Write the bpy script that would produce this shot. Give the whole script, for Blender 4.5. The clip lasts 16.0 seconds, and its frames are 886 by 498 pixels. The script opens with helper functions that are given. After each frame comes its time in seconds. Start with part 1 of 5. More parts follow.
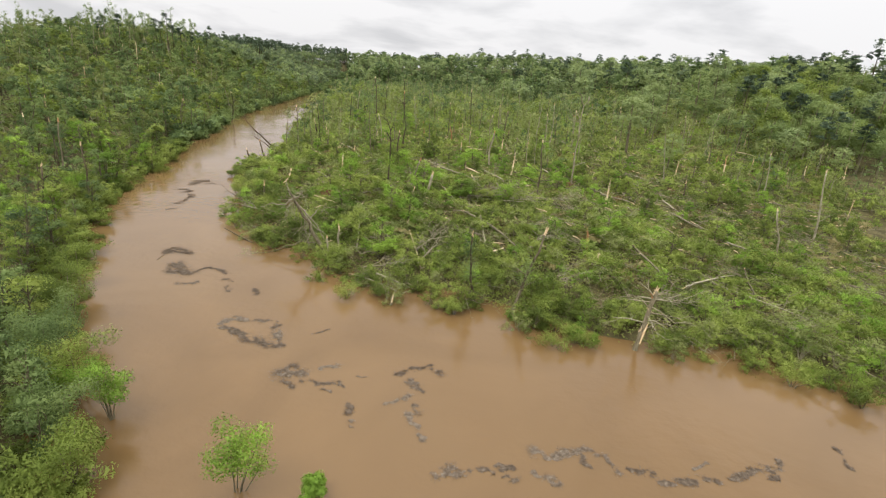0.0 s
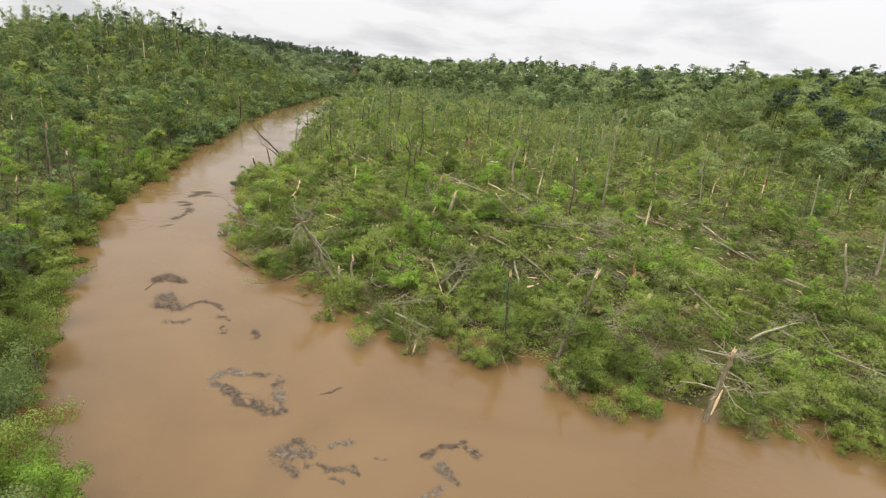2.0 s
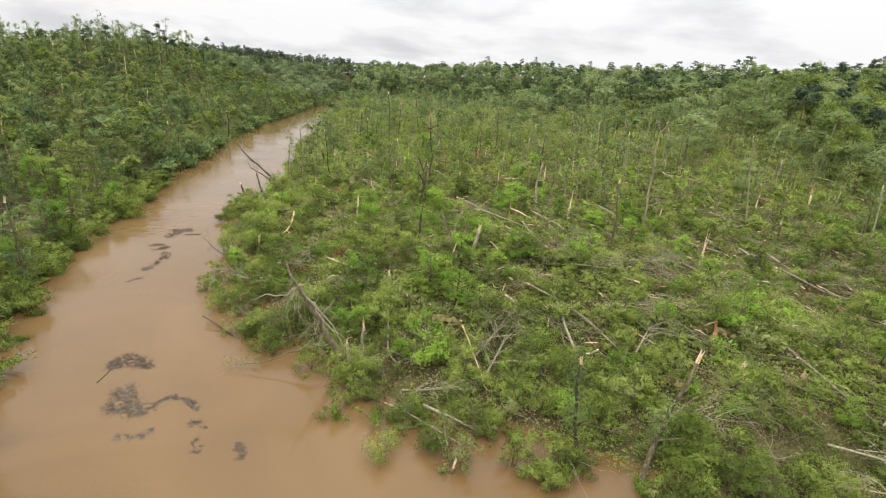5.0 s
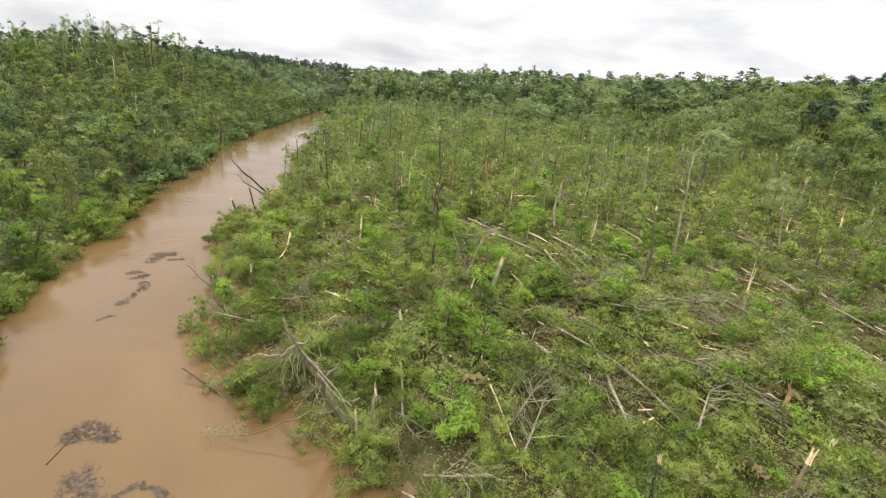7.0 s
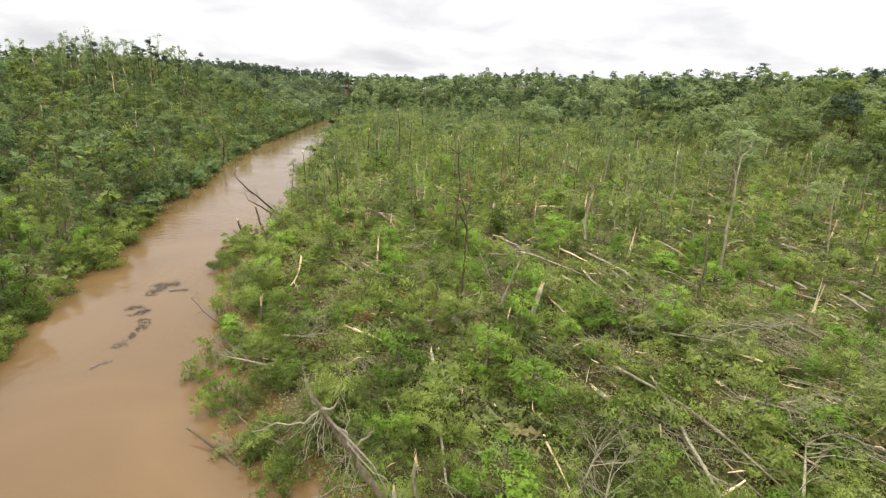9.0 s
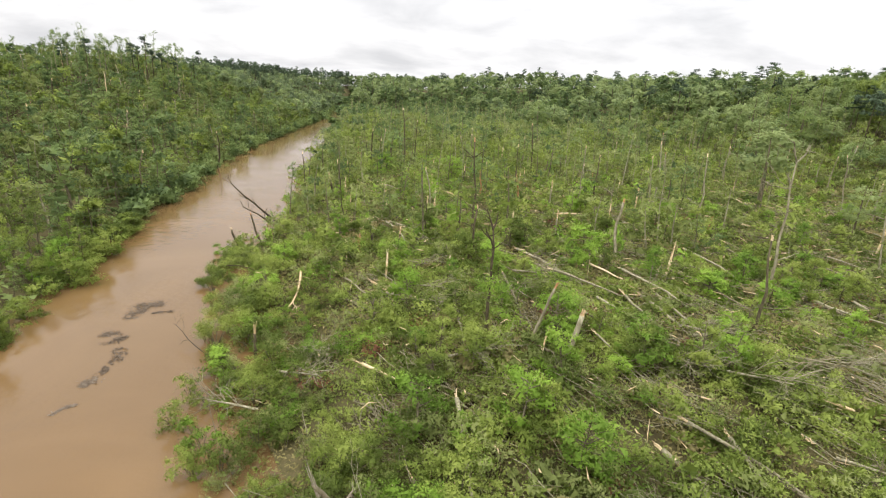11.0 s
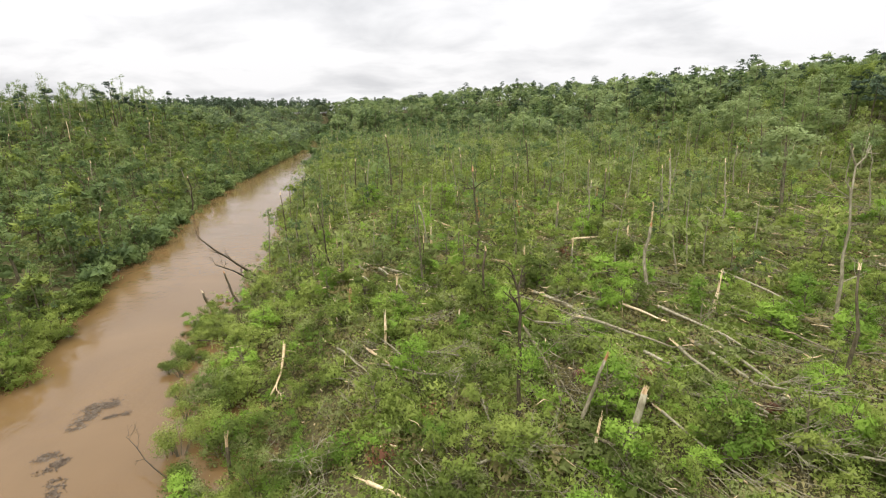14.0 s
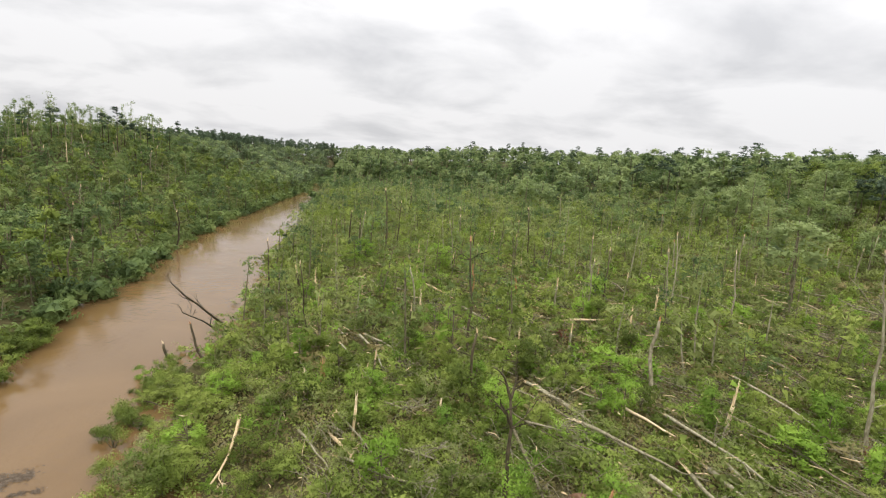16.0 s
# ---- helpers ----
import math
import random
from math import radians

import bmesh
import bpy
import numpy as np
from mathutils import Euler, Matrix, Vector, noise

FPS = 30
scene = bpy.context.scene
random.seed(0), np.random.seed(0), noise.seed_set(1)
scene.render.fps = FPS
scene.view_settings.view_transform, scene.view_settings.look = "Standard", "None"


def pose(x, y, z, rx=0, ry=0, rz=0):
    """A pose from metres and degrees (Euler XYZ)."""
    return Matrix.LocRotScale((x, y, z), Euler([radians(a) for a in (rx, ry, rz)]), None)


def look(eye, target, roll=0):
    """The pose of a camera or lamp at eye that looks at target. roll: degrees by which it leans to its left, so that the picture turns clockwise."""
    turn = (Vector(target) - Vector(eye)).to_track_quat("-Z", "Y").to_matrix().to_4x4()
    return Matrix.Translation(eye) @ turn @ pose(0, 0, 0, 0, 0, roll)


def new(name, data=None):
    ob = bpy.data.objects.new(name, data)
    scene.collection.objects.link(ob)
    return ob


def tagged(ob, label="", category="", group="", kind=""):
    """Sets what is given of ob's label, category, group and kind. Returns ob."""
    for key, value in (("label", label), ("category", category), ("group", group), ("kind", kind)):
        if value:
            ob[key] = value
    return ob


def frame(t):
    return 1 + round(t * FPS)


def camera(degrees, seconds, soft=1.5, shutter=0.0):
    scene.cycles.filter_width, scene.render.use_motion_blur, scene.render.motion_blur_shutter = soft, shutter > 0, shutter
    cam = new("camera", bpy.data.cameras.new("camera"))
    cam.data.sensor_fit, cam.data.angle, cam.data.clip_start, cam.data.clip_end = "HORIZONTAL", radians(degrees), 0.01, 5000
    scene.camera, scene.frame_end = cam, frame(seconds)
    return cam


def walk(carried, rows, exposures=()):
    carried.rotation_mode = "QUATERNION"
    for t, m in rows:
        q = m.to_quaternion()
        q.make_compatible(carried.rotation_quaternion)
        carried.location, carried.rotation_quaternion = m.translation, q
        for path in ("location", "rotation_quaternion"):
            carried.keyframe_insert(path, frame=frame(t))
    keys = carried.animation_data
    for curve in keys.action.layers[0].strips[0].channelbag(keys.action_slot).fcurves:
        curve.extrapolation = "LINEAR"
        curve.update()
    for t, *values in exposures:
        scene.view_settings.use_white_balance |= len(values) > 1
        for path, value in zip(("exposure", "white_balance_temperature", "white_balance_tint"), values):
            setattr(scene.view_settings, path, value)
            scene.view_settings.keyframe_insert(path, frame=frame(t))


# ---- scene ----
cam = camera(81.4, 16.0, soft=1.15)
PATH = [
    (0, (0.987, 1.962, 23.456), (0.918, 3.845, 22.784), 5.2),
    (0.5, (0.249, 3.953, 23.373), (0.17, 5.83, 22.689), 4.8),
    (1, (-0.566, 5.972, 23.449), (-0.649, 7.854, 22.775), 4.8),
    (1.5, (-1.323, 7.924, 23.593), (-1.419, 9.81, 22.934), 5.8),
    (2, (-2.024, 9.952, 23.699), (-2.114, 11.838, 23.04), 6.4),
    (2.5, (-2.687, 11.916, 23.763), (-2.77, 13.802, 23.1), 5.7),
    (3, (-3.371, 13.926, 23.858), (-3.452, 15.81, 23.192), 5.7),
    (3.5, (-4.078, 15.782, 23.99), (-4.158, 17.664, 23.318), 6.2),
    (4, (-4.82, 17.759, 24.065), (-4.902, 19.64, 23.389), 5.7),
    (4.2, (-5.055, 18.595, 24.086), (-5.143, 20.478, 23.417), 5.2),
    (6.3, (-7.984, 27.504, 24.739), (-8.064, 29.397, 24.1), 4.4),
    (6.5, (-8.277, 28.179, 24.693), (-8.347, 30.073, 24.055), 4.7),
    (7, (-9.105, 29.619, 24.703), (-9.164, 31.519, 24.079), 5.4),
    (7.5, (-9.989, 30.801, 24.655), (-10.057, 32.694, 24.014), 3.8),
    (8, (-10.598, 32.212, 24.737), (-10.678, 34.102, 24.087), 2.9),
    (8.5, (-11.27, 33.887, 24.693), (-11.352, 35.783, 24.061), 3.1),
    (9, (-11.948, 35.467, 24.706), (-12.026, 37.37, 24.098), 3.6),
    (9.2, (-12.324, 36.052, 24.659), (-12.393, 37.957, 24.056), 3.6),
    (11.3, (-14.567, 43.558, 24.099), (-14.643, 45.461, 23.489), 3.7),
    (11.5, (-14.764, 44.288, 24.13), (-14.846, 46.183, 23.496), 2.6),
    (12, (-15.25, 45.869, 24.165), (-15.35, 47.752, 23.5), -0.1),
    (12.5, (-15.628, 47.408, 24.36), (-15.728, 49.302, 23.725), -2.1),
    (13, (-15.914, 49.05, 24.681), (-15.989, 50.969, 24.122), -2.3),
    (13.5, (-15.975, 50.603, 24.735), (-16.027, 52.528, 24.194), -1.9),
    (14, (-16.013, 51.96, 24.835), (-16.057, 53.883, 24.288), -1.1),
    (14.5, (-15.838, 53.56, 24.607), (-15.888, 55.463, 23.996), -1.0),
    (15, (-15.755, 54.857, 24.645), (-15.808, 56.758, 24.028), -0.7),
    (15.5, (-15.687, 56.312, 25.255), (-15.731, 58.251, 24.766), 2.5),
    (16, (-15.819, 57.17, 25.762), (-15.85, 59.139, 25.411), 4.5),
]
EXPOSURES = [(0.0, -0.1), (4.0, -0.06), (6.5, 0.03), (9.0, 0.08), (11.5, 0.06), (12.0, 0.03), (12.6, 0.12), (14.0, 0.0), (14.6, 0.0), (15.3, 0.14), (15.6, 0.07), (16.0, -0.16)]
walk(cam, [(t, look(eye, target, roll)) for t, eye, target, roll in PATH], EXPOSURES)

# ---------------------------------------------------------------- world and light
def build_world():
    w = bpy.data.worlds.new("overcast_sky")
    scene.world = w
    w.use_nodes = True
    nt = w.node_tree
    nt.nodes.clear()
    N, L = nt.nodes.new, nt.links.new
    out = N("ShaderNodeOutputWorld")
    bg = N("ShaderNodeBackground")
    sky = N("ShaderNodeTexSky")
    sky.sky_type, sky.sun_disc = "NISHITA", False
    sky.sun_elevation, sky.sun_rotation = radians(58), radians(-35)
    sky.dust_density = 4.0
    dim = N("ShaderNodeVectorMath")
    dim.operation = "SCALE"
    dim.inputs["Scale"].default_value = 0.08
    L(sky.outputs[0], dim.inputs[0])
    # a closed cloud deck: the direction is laid onto a flat layer so that clouds crowd towards the horizon
    co = N("ShaderNodeTexCoord")
    sep = N("ShaderNodeSeparateXYZ")
    L(co.outputs["Generated"], sep.inputs[0])
    lift = N("ShaderNodeMath")
    lift.operation = "ADD"
    lift.inputs[1].default_value = 0.24
    L(sep.outputs[2], lift.inputs[0])
    big = N("ShaderNodeMath")
    big.operation = "MAXIMUM"
    big.inputs[1].default_value = 0.05
    L(lift.outputs[0], big.inputs[0])
    div = N("ShaderNodeVectorMath")
    div.operation = "DIVIDE"
    comb = N("ShaderNodeCombineXYZ")
    for i in range(3):
        L(big.outputs[0], comb.inputs[i])
    L(co.outputs["Generated"], div.inputs[0])
    L(comb.outputs[0], div.inputs[1])
    flat = N("ShaderNodeMapping")
    flat.inputs["Scale"].default_value = (0.9, 1.0, 0.0)
    flat.inputs["Location"].default_value = CLOUD_SHIFT
    L(div.outputs[0], flat.inputs[0])
    n1 = N("ShaderNodeTexNoise")
    n1.inputs["Scale"].default_value = 1.6
    n1.inputs["Detail"].default_value = 6
    n1.inputs["Roughness"].default_value = 0.52
    n1.inputs["Distortion"].default_value = 0.25
    L(flat.outputs[0], n1.inputs["Vector"])
    ramp = N("ShaderNodeValToRGB")
    ramp.color_ramp.elements[0].position, ramp.color_ramp.elements[0].color = 0.32, (0.83, 0.833, 0.858, 1)
    ramp.color_ramp.elements[1].position, ramp.color_ramp.elements[1].color = 0.54, (1.13, 1.122, 1.135, 1)
    L(n1.outputs[0], ramp.inputs[0])
    mix = N("ShaderNodeMixRGB")
    mix.inputs[0].default_value = 0.93
    L(dim.outputs[0], mix.inputs[1])
    L(ramp.outputs[0], mix.inputs[2])
    # an overcast deck is about three times as bright overhead as at the horizon
    up = N("ShaderNodeMath")
    up.operation = "MAXIMUM"
    up.inputs[1].default_value = 0.0
    L(sep.outputs[2], up.inputs[0])
    square = N("ShaderNodeMath")
    square.operation = "MULTIPLY"
    L(up.outputs[0], square.inputs[0]), L(up.outputs[0], square.inputs[1])
    deck = N("ShaderNodeMath")
    deck.operation = "MULTIPLY_ADD"
    deck.inputs[1].default_value, deck.inputs[2].default_value = 2.6 * SKY_STRENGTH, SKY_STRENGTH
    L(square.outputs[0], deck.inputs[0])
    L(mix.outputs[0], bg.inputs[0])
    L(deck.outputs[0], bg.inputs[1])
    L(bg.outputs[0], out.inputs[0])
    s = bpy.data.lights.new("sun", "SUN")
    s.energy, s.angle, s.color = SUN_STRENGTH, radians(25), (1.0, 0.97, 0.92)
    ob = new("sun", s)
    ob.matrix_world = look((0, 0, 200), (0 + 40, 57, 200 - 110))


SKY_STRENGTH, SUN_STRENGTH = 0.92, 1.4
CLOUD_SHIFT = (3.1, 1.7, 0.0)
build_world()

# ---------------------------------------------------------------- materials
def material(name):
    m = bpy.data.materials.new(name)
    m.use_nodes = True
    m.node_tree.nodes.clear()
    return m, m.node_tree.nodes.new, m.node_tree.links.new


def ramp_node(N, stops):
    r = N("ShaderNodeValToRGB")
    e = r.color_ramp.elements
    while len(e) < len(stops):
        e.new(0.5)
    for el, (p, c) in zip(e, stops):
        el.position, el.color = p, (*c, 1)
    return r


def leaf_material(name, dark, mid, light, patch=0.22, through_light=0.42):
    """Leaves: each leaf differs a little, each clump more, and whole patches of plants lean to another green."""
    m, N, L = material(name)
    geo, info, co = N("ShaderNodeNewGeometry"), N("ShaderNodeObjectInfo"), N("ShaderNodeTexCoord")
    n = N("ShaderNodeTexNoise")
    n.inputs["Scale"].default_value, n.inputs["Detail"].default_value = patch, 3
    L(geo.outputs["Position"], n.inputs["Vector"])
    a = N("ShaderNodeMath")
    a.operation = "MULTIPLY_ADD"
    a.inputs[1].default_value, a.inputs[2].default_value = 0.08, -0.04
    L(geo.outputs["Random Per Island"], a.inputs[0])
    b = N("ShaderNodeMath")
    b.operation = "MULTIPLY_ADD"
    b.inputs[1].default_value, b.inputs[2].default_value = 0.46, -0.23
    L(info.outputs["Random"], b.inputs[0])
    s = N("ShaderNodeMath")
    L(a.outputs[0], s.inputs[0]), L(b.outputs[0], s.inputs[1])
    wide = N("ShaderNodeMath")
    wide.operation = "MULTIPLY_ADD"
    wide.inputs[1].default_value, wide.inputs[2].default_value = 2.2, -0.6
    L(n.outputs[0], wide.inputs[0])
    k = N("ShaderNodeMath")
    L(s.outputs[0], k.inputs[0]), L(wide.outputs[0], k.inputs[1])
    r = ramp_node(N, [(0.22, dark), (0.5, mid), (0.8, light)])
    L(k.outputs[0], r.inputs[0])
    p = N("ShaderNodeBsdfPrincipled")
    p.inputs["Roughness"].default_value = 0.6
    p.inputs["Specular IOR Level"].default_value = 0.15
    t = N("ShaderNodeBsdfTranslucent")
    mx, out = N("ShaderNodeMixShader"), N("ShaderNodeOutputMaterial")
    mx.inputs[0].default_value = through_light
    L(r.outputs[0], p.inputs["Base Color"]), L(r.outputs[0], t.inputs[0])
    L(p.outputs[0], mx.inputs[1]), L(t.outputs[0], mx.inputs[2]), L(mx.outputs[0], out.inputs[0])
    return m


def rough_material(name, c1, c2, c3, scale=6.0, rough=0.85, bump=0.6, stretch=(1, 1, 1), fine=40.0):
    """Bark, wood, soil: two scales of noise in the colour and a bump."""
    m, N, L = material(name)
    co, info = N("ShaderNodeTexCoord"), N("ShaderNodeObjectInfo")
    mp = N("ShaderNodeMapping")
    mp.inputs["Scale"].default_value = stretch
    L(co.outputs["Object"], mp.inputs[0])
    n, f = N("ShaderNodeTexNoise"), N("ShaderNodeTexNoise")
    n.inputs["Scale"].default_value, n.inputs["Detail"].default_value = scale, 4
    f.inputs["Scale"].default_value, f.inputs["Detail"].default_value = fine, 3
    L(mp.outputs[0], n.inputs["Vector"]), L(mp.outputs[0], f.inputs["Vector"])
    a = N("ShaderNodeMath")
    a.operation = "MULTIPLY_ADD"
    a.inputs[1].default_value = 0.35
    L(f.outputs[0], a.inputs[0]), L(n.outputs[0], a.inputs[2])
    b = N("ShaderNodeMath")
    b.operation = "MULTIPLY_ADD"
    b.inputs[1].default_value = 0.24
    L(info.outputs["Random"], b.inputs[0]), L(a.outputs[0], b.inputs[2])
    r = ramp_node(N, [(0.5, c1), (0.78, c2), (1.0, c3)])
    L(b.outputs[0], r.inputs[0])
    p, out, bm = N("ShaderNodeBsdfPrincipled"), N("ShaderNodeOutputMaterial"), N("ShaderNodeBump")
    p.inputs["Roughness"].default_value = rough
    p.inputs["Specular IOR Level"].default_value = 0.2
    bm.inputs["Strength"].default_value, bm.inputs["Distance"].default_value = bump, 0.05
    L(a.outputs[0], bm.inputs["Height"]), L(bm.outputs[0], p.inputs["Normal"])
    L(r.outputs[0], p.inputs["Base Color"]), L(p.outputs[0], out.inputs[0])
    return m


def ground_material():
    m, N, L = material("forest_floor_soil")
    geo = N("ShaderNodeNewGeometry")
    n, f = N("ShaderNodeTexNoise"), N("ShaderNodeTexNoise")
    n.inputs["Scale"].default_value, n.inputs["Detail"].default_value = 0.35, 6
    f.inputs["Scale"].default_value, f.inputs["Detail"].default_value = 5.0, 4
    L(geo.outputs["Position"], n.inputs["Vector"]), L(geo.outputs["Position"], f.inputs["Vector"])
    a = N("ShaderNodeMath")
    a.operation = "MULTIPLY_ADD"
    a.inputs[1].default_value = 0.5
    L(f.outputs[0], a.inputs[0]), L(n.outputs[0], a.inputs[2])
    r = ramp_node(N, [(0.5, (0.040, 0.033, 0.016)), (0.66, (0.066, 0.056, 0.026)), (0.8, (0.092, 0.082, 0.036)), (0.97, (0.140, 0.116, 0.058))])
    L(a.outputs[0], r.inputs[0])
    p, out, bm = N("ShaderNodeBsdfPrincipled"), N("ShaderNodeOutputMaterial"), N("ShaderNodeBump")
    p.inputs["Roughness"].default_value = 0.9
    p.inputs["Specular IOR Level"].default_value = 0.05
    bm.inputs["Strength"].default_value, bm.inputs["Distance"].default_value = 0.6, 0.15
    L(a.outputs[0], bm.inputs["Height"]), L(bm.outputs[0], p.inputs["Normal"])
    L(r.outputs[0], p.inputs["Base Color"]), L(p.outputs[0], out.inputs[0])
    return m


def water_material():
    m, N, L = material("muddy_water")
    geo = N("ShaderNodeNewGeometry")
    big = N("ShaderNodeTexNoise")
    big.inputs["Scale"].default_value, big.inputs["Detail"].default_value = 0.06, 4
    big.inputs["Distortion"].default_value = 1.2
    L(geo.outputs["Position"], big.inputs["Vector"])
    r = ramp_node(N, [(0.3, (0.132, 0.078, 0.031)), (0.7, (0.168, 0.101, 0.042))])
    L(big.outputs[0], r.inputs[0])
    w1, w2 = N("ShaderNodeTexNoise"), N("ShaderNodeTexNoise")
    w1.inputs["Scale"].default_value, w1.inputs["Detail"].default_value = 0.9, 6
    w2.inputs["Scale"].default_value, w2.inputs["Detail"].default_value = 0.09, 3
    L(geo.outputs["Position"], w1.inputs["Vector"]), L(geo.outputs["Position"], w2.inputs["Vector"])
    mul = N("ShaderNodeMath")
    mul.operation = "MULTIPLY"
    calm = N("ShaderNodeMapRange")
    calm.inputs["From Min"].default_value, calm.inputs["From Max"].default_value = 0.40, 0.66
    calm.inputs["To Min"].default_value, calm.inputs["To Max"].default_value = 0.15, 1.5
    L(w2.outputs[0], calm.inputs[0])
    L(w1.outputs[0], mul.inputs[0]), L(calm.outputs[0], mul.inputs[1])
    p, out, bm = N("ShaderNodeBsdfPrincipled"), N("ShaderNodeOutputMaterial"), N("ShaderNodeBump")
    bm.inputs["Strength"].default_value, bm.inputs["Distance"].default_value = 0.30, 0.2
    L(mul.outputs[0], bm.inputs["Height"]), L(bm.outputs[0], p.inputs["Normal"])
    p.inputs["Roughness"].default_value, p.inputs["IOR"].default_value = 0.08, 1.33
    L(r.outputs[0], p.inputs["Base Color"]), L(p.outputs[0], out.inputs[0])
    return m


LEAF_SHRUB = leaf_material("shrub_leaves", (0.126, 0.168, 0.034), (0.220, 0.282, 0.055), (0.326, 0.386, 0.088))
LEAF_PALE = leaf_material("grey_green_leaves", (0.172, 0.204, 0.060), (0.256, 0.298, 0.092), (0.326, 0.362, 0.126))
LEAF_BRIGHT = leaf_material("bright_spring_leaves", (0.155, 0.252, 0.036), (0.232, 0.368, 0.050), (0.318, 0.462, 0.072))
LEAF_TREE = leaf_material("tree_leaves", (0.096, 0.142, 0.054), (0.172, 0.238, 0.076), (0.238, 0.304, 0.098), 0.16)
# paler and bluer than nearer leaves: distance haze is mixed into this green
LEAF_FAR_HAZED = leaf_material("hazed_distant_leaves", (0.150, 0.196, 0.098), (0.244, 0.314, 0.126), (0.312, 0.378, 0.146), 0.11)
# needle colour lifted to carry the haze over the far-off pines
LEAF_PINE_HAZED = leaf_material("hazed_pine_needles", (0.045, 0.070, 0.040), (0.070, 0.104, 0.056), (0.100, 0.142, 0.075), 0.1, 0.2)
LEAF_OLIVE = leaf_material("dry_olive_leaves", (0.160, 0.138, 0.050), (0.250, 0.214, 0.082), (0.335, 0.290, 0.128))
LEAF_DEAD = leaf_material("withered_red_brown_leaves", (0.11, 0.045, 0.025), (0.19, 0.085, 0.045), (0.26, 0.13, 0.07))
BARK = rough_material("grey_brown_bark", (0.062, 0.051, 0.028), (0.138, 0.116, 0.068), (0.24, 0.208, 0.132), stretch=(1, 1, 0.25))
BARK_DARK = rough_material("wet_dark_bark", (0.034, 0.026, 0.014), (0.076, 0.060, 0.034), (0.135, 0.108, 0.064), stretch=(1, 1, 0.25))
BARK_GREY = rough_material("weathered_grey_wood", (0.145, 0.125, 0.076), (0.265, 0.236, 0.150), (0.400, 0.364, 0.245), stretch=(1, 1, 0.25))
BLEACHED = rough_material("bleached_dead_wood", (0.18, 0.148, 0.105), (0.28, 0.24, 0.175), (0.39, 0.345, 0.265), stretch=(1, 1, 0.25))
WOOD_PALE = rough_material("fresh_splintered_wood", (0.44, 0.30, 0.15), (0.64, 0.48, 0.28), (0.78, 0.64, 0.43), scale=9, stretch=(1, 1, 0.15))
WOOD_ORANGE = rough_material("orange_heartwood", (0.28, 0.13, 0.055), (0.42, 0.22, 0.10), (0.55, 0.34, 0.18), scale=9, stretch=(1, 1, 0.15))
CLAY = rough_material("red_clay_root_soil", (0.075, 0.04, 0.022), (0.15, 0.078, 0.044), (0.23, 0.135, 0.085), scale=4, bump=0.8)
DEBRIS = rough_material("soaked_bark_litter", (0.068, 0.048, 0.032), (0.128, 0.097, 0.068), (0.22, 0.178, 0.132), scale=3, rough=1.0)
GROUND = ground_material()
WATER = water_material()

# ---------------------------------------------------------------- geometry tools
rng = np.random.default_rng(7)


class Geo:
    """Collects faces of four (or three) corners and turns them into one mesh."""

    def __init__(self, corners=4):
        self.v, self.f, self.s, self.n, self.k = [], [], [], 0, corners

    def add(self, v, f):
        self.v.append(np.asarray(v, float).reshape(-1, 3))
        self.f.append(np.asarray(f, int).reshape(-1, self.k) + self.n)
        self.n += len(self.v[-1])
        return self

    def tube(self, pts, radii, sides=5, close=True):
        """A tapered, bent limb through the points."""
        pts = np.asarray(pts, float)
        n = len(pts)
        d = np.gradient(pts, axis=0)
        d /= np.linalg.norm(d, axis=1)[:, None] + 1e-9
        ref = np.array([0.31, 0.95, 0.02]) if abs(d[0][2]) > 0.6 else np.array([0.05, 0.1, 0.99])
        u = np.cross(d, ref)
        u /= np.linalg.norm(u, axis=1)[:, None] + 1e-9
        w = np.cross(d, u)
        a = np.arange(sides) * 2 * np.pi / sides
        r = np.asarray(radii, float).reshape(n, -1)[:, :1]
        v = pts[:, None] + r[:, None] * (np.cos(a)[None, :, None] * u[:, None] + np.sin(a)[None, :, None] * w[:, None])
        f = []
        for i in range(n - 1):
            for j in range(sides):
                k = (j + 1) % sides
                f.append((i * sides + j, i * sides + k, (i + 1) * sides + k, (i + 1) * sides + j))
        if close and sides >= 4:
            for base in (0, (n - 1) * sides):
                for j in range(1, sides - 2, 2):
                    f.append((base, base + j, base + j + 1, base + j + 2))
        return self.add(v, f)

    def leaves(self, c, nrm, size, rs, slim=0.55, shade=None):
        """One bent, pointed leaf spray at each centre; its shading follows the rounding of the clump."""
        n = len(c)
        nrm = nrm / (np.linalg.norm(nrm, axis=1)[:, None] + 1e-9)
        shade = nrm if shade is None else shade / (np.linalg.norm(shade, axis=1)[:, None] + 1e-9)
        nrm = np.where(((nrm * shade).sum(1) < 0)[:, None], -nrm, nrm)
        self.s.append(np.repeat(shade, 3, axis=0))
        t = np.cross(nrm, rs.normal(size=(n, 3)))
        t /= np.linalg.norm(t, axis=1)[:, None] + 1e-9
        b = np.cross(nrm, t)
        s = (np.ones(n) * size * rs.uniform(0.6, 1.35, n))[:, None]
        k = rs.uniform(0.0, 0.25, n)[:, None]
        w = s * slim * 0.5
        v = np.stack([c - t * s * 0.45 - b * w * 0.9 + nrm * s * k * 0.4, c + t * s * 0.55 - nrm * s * k * 0.5, c - t * s * 0.45 + b * w * 0.9 - nrm * s * k], 1)
        return self.add(v, np.arange(3 * n))

    def arrays(self):
        return np.concatenate(self.v), np.concatenate(self.f)

    def shading(self):
        return np.concatenate(self.s) if self.s else None

    def mesh(self, name, mat, smooth=False):
        return mesh_from(name, *self.arrays(), mat, smooth, self.shading())


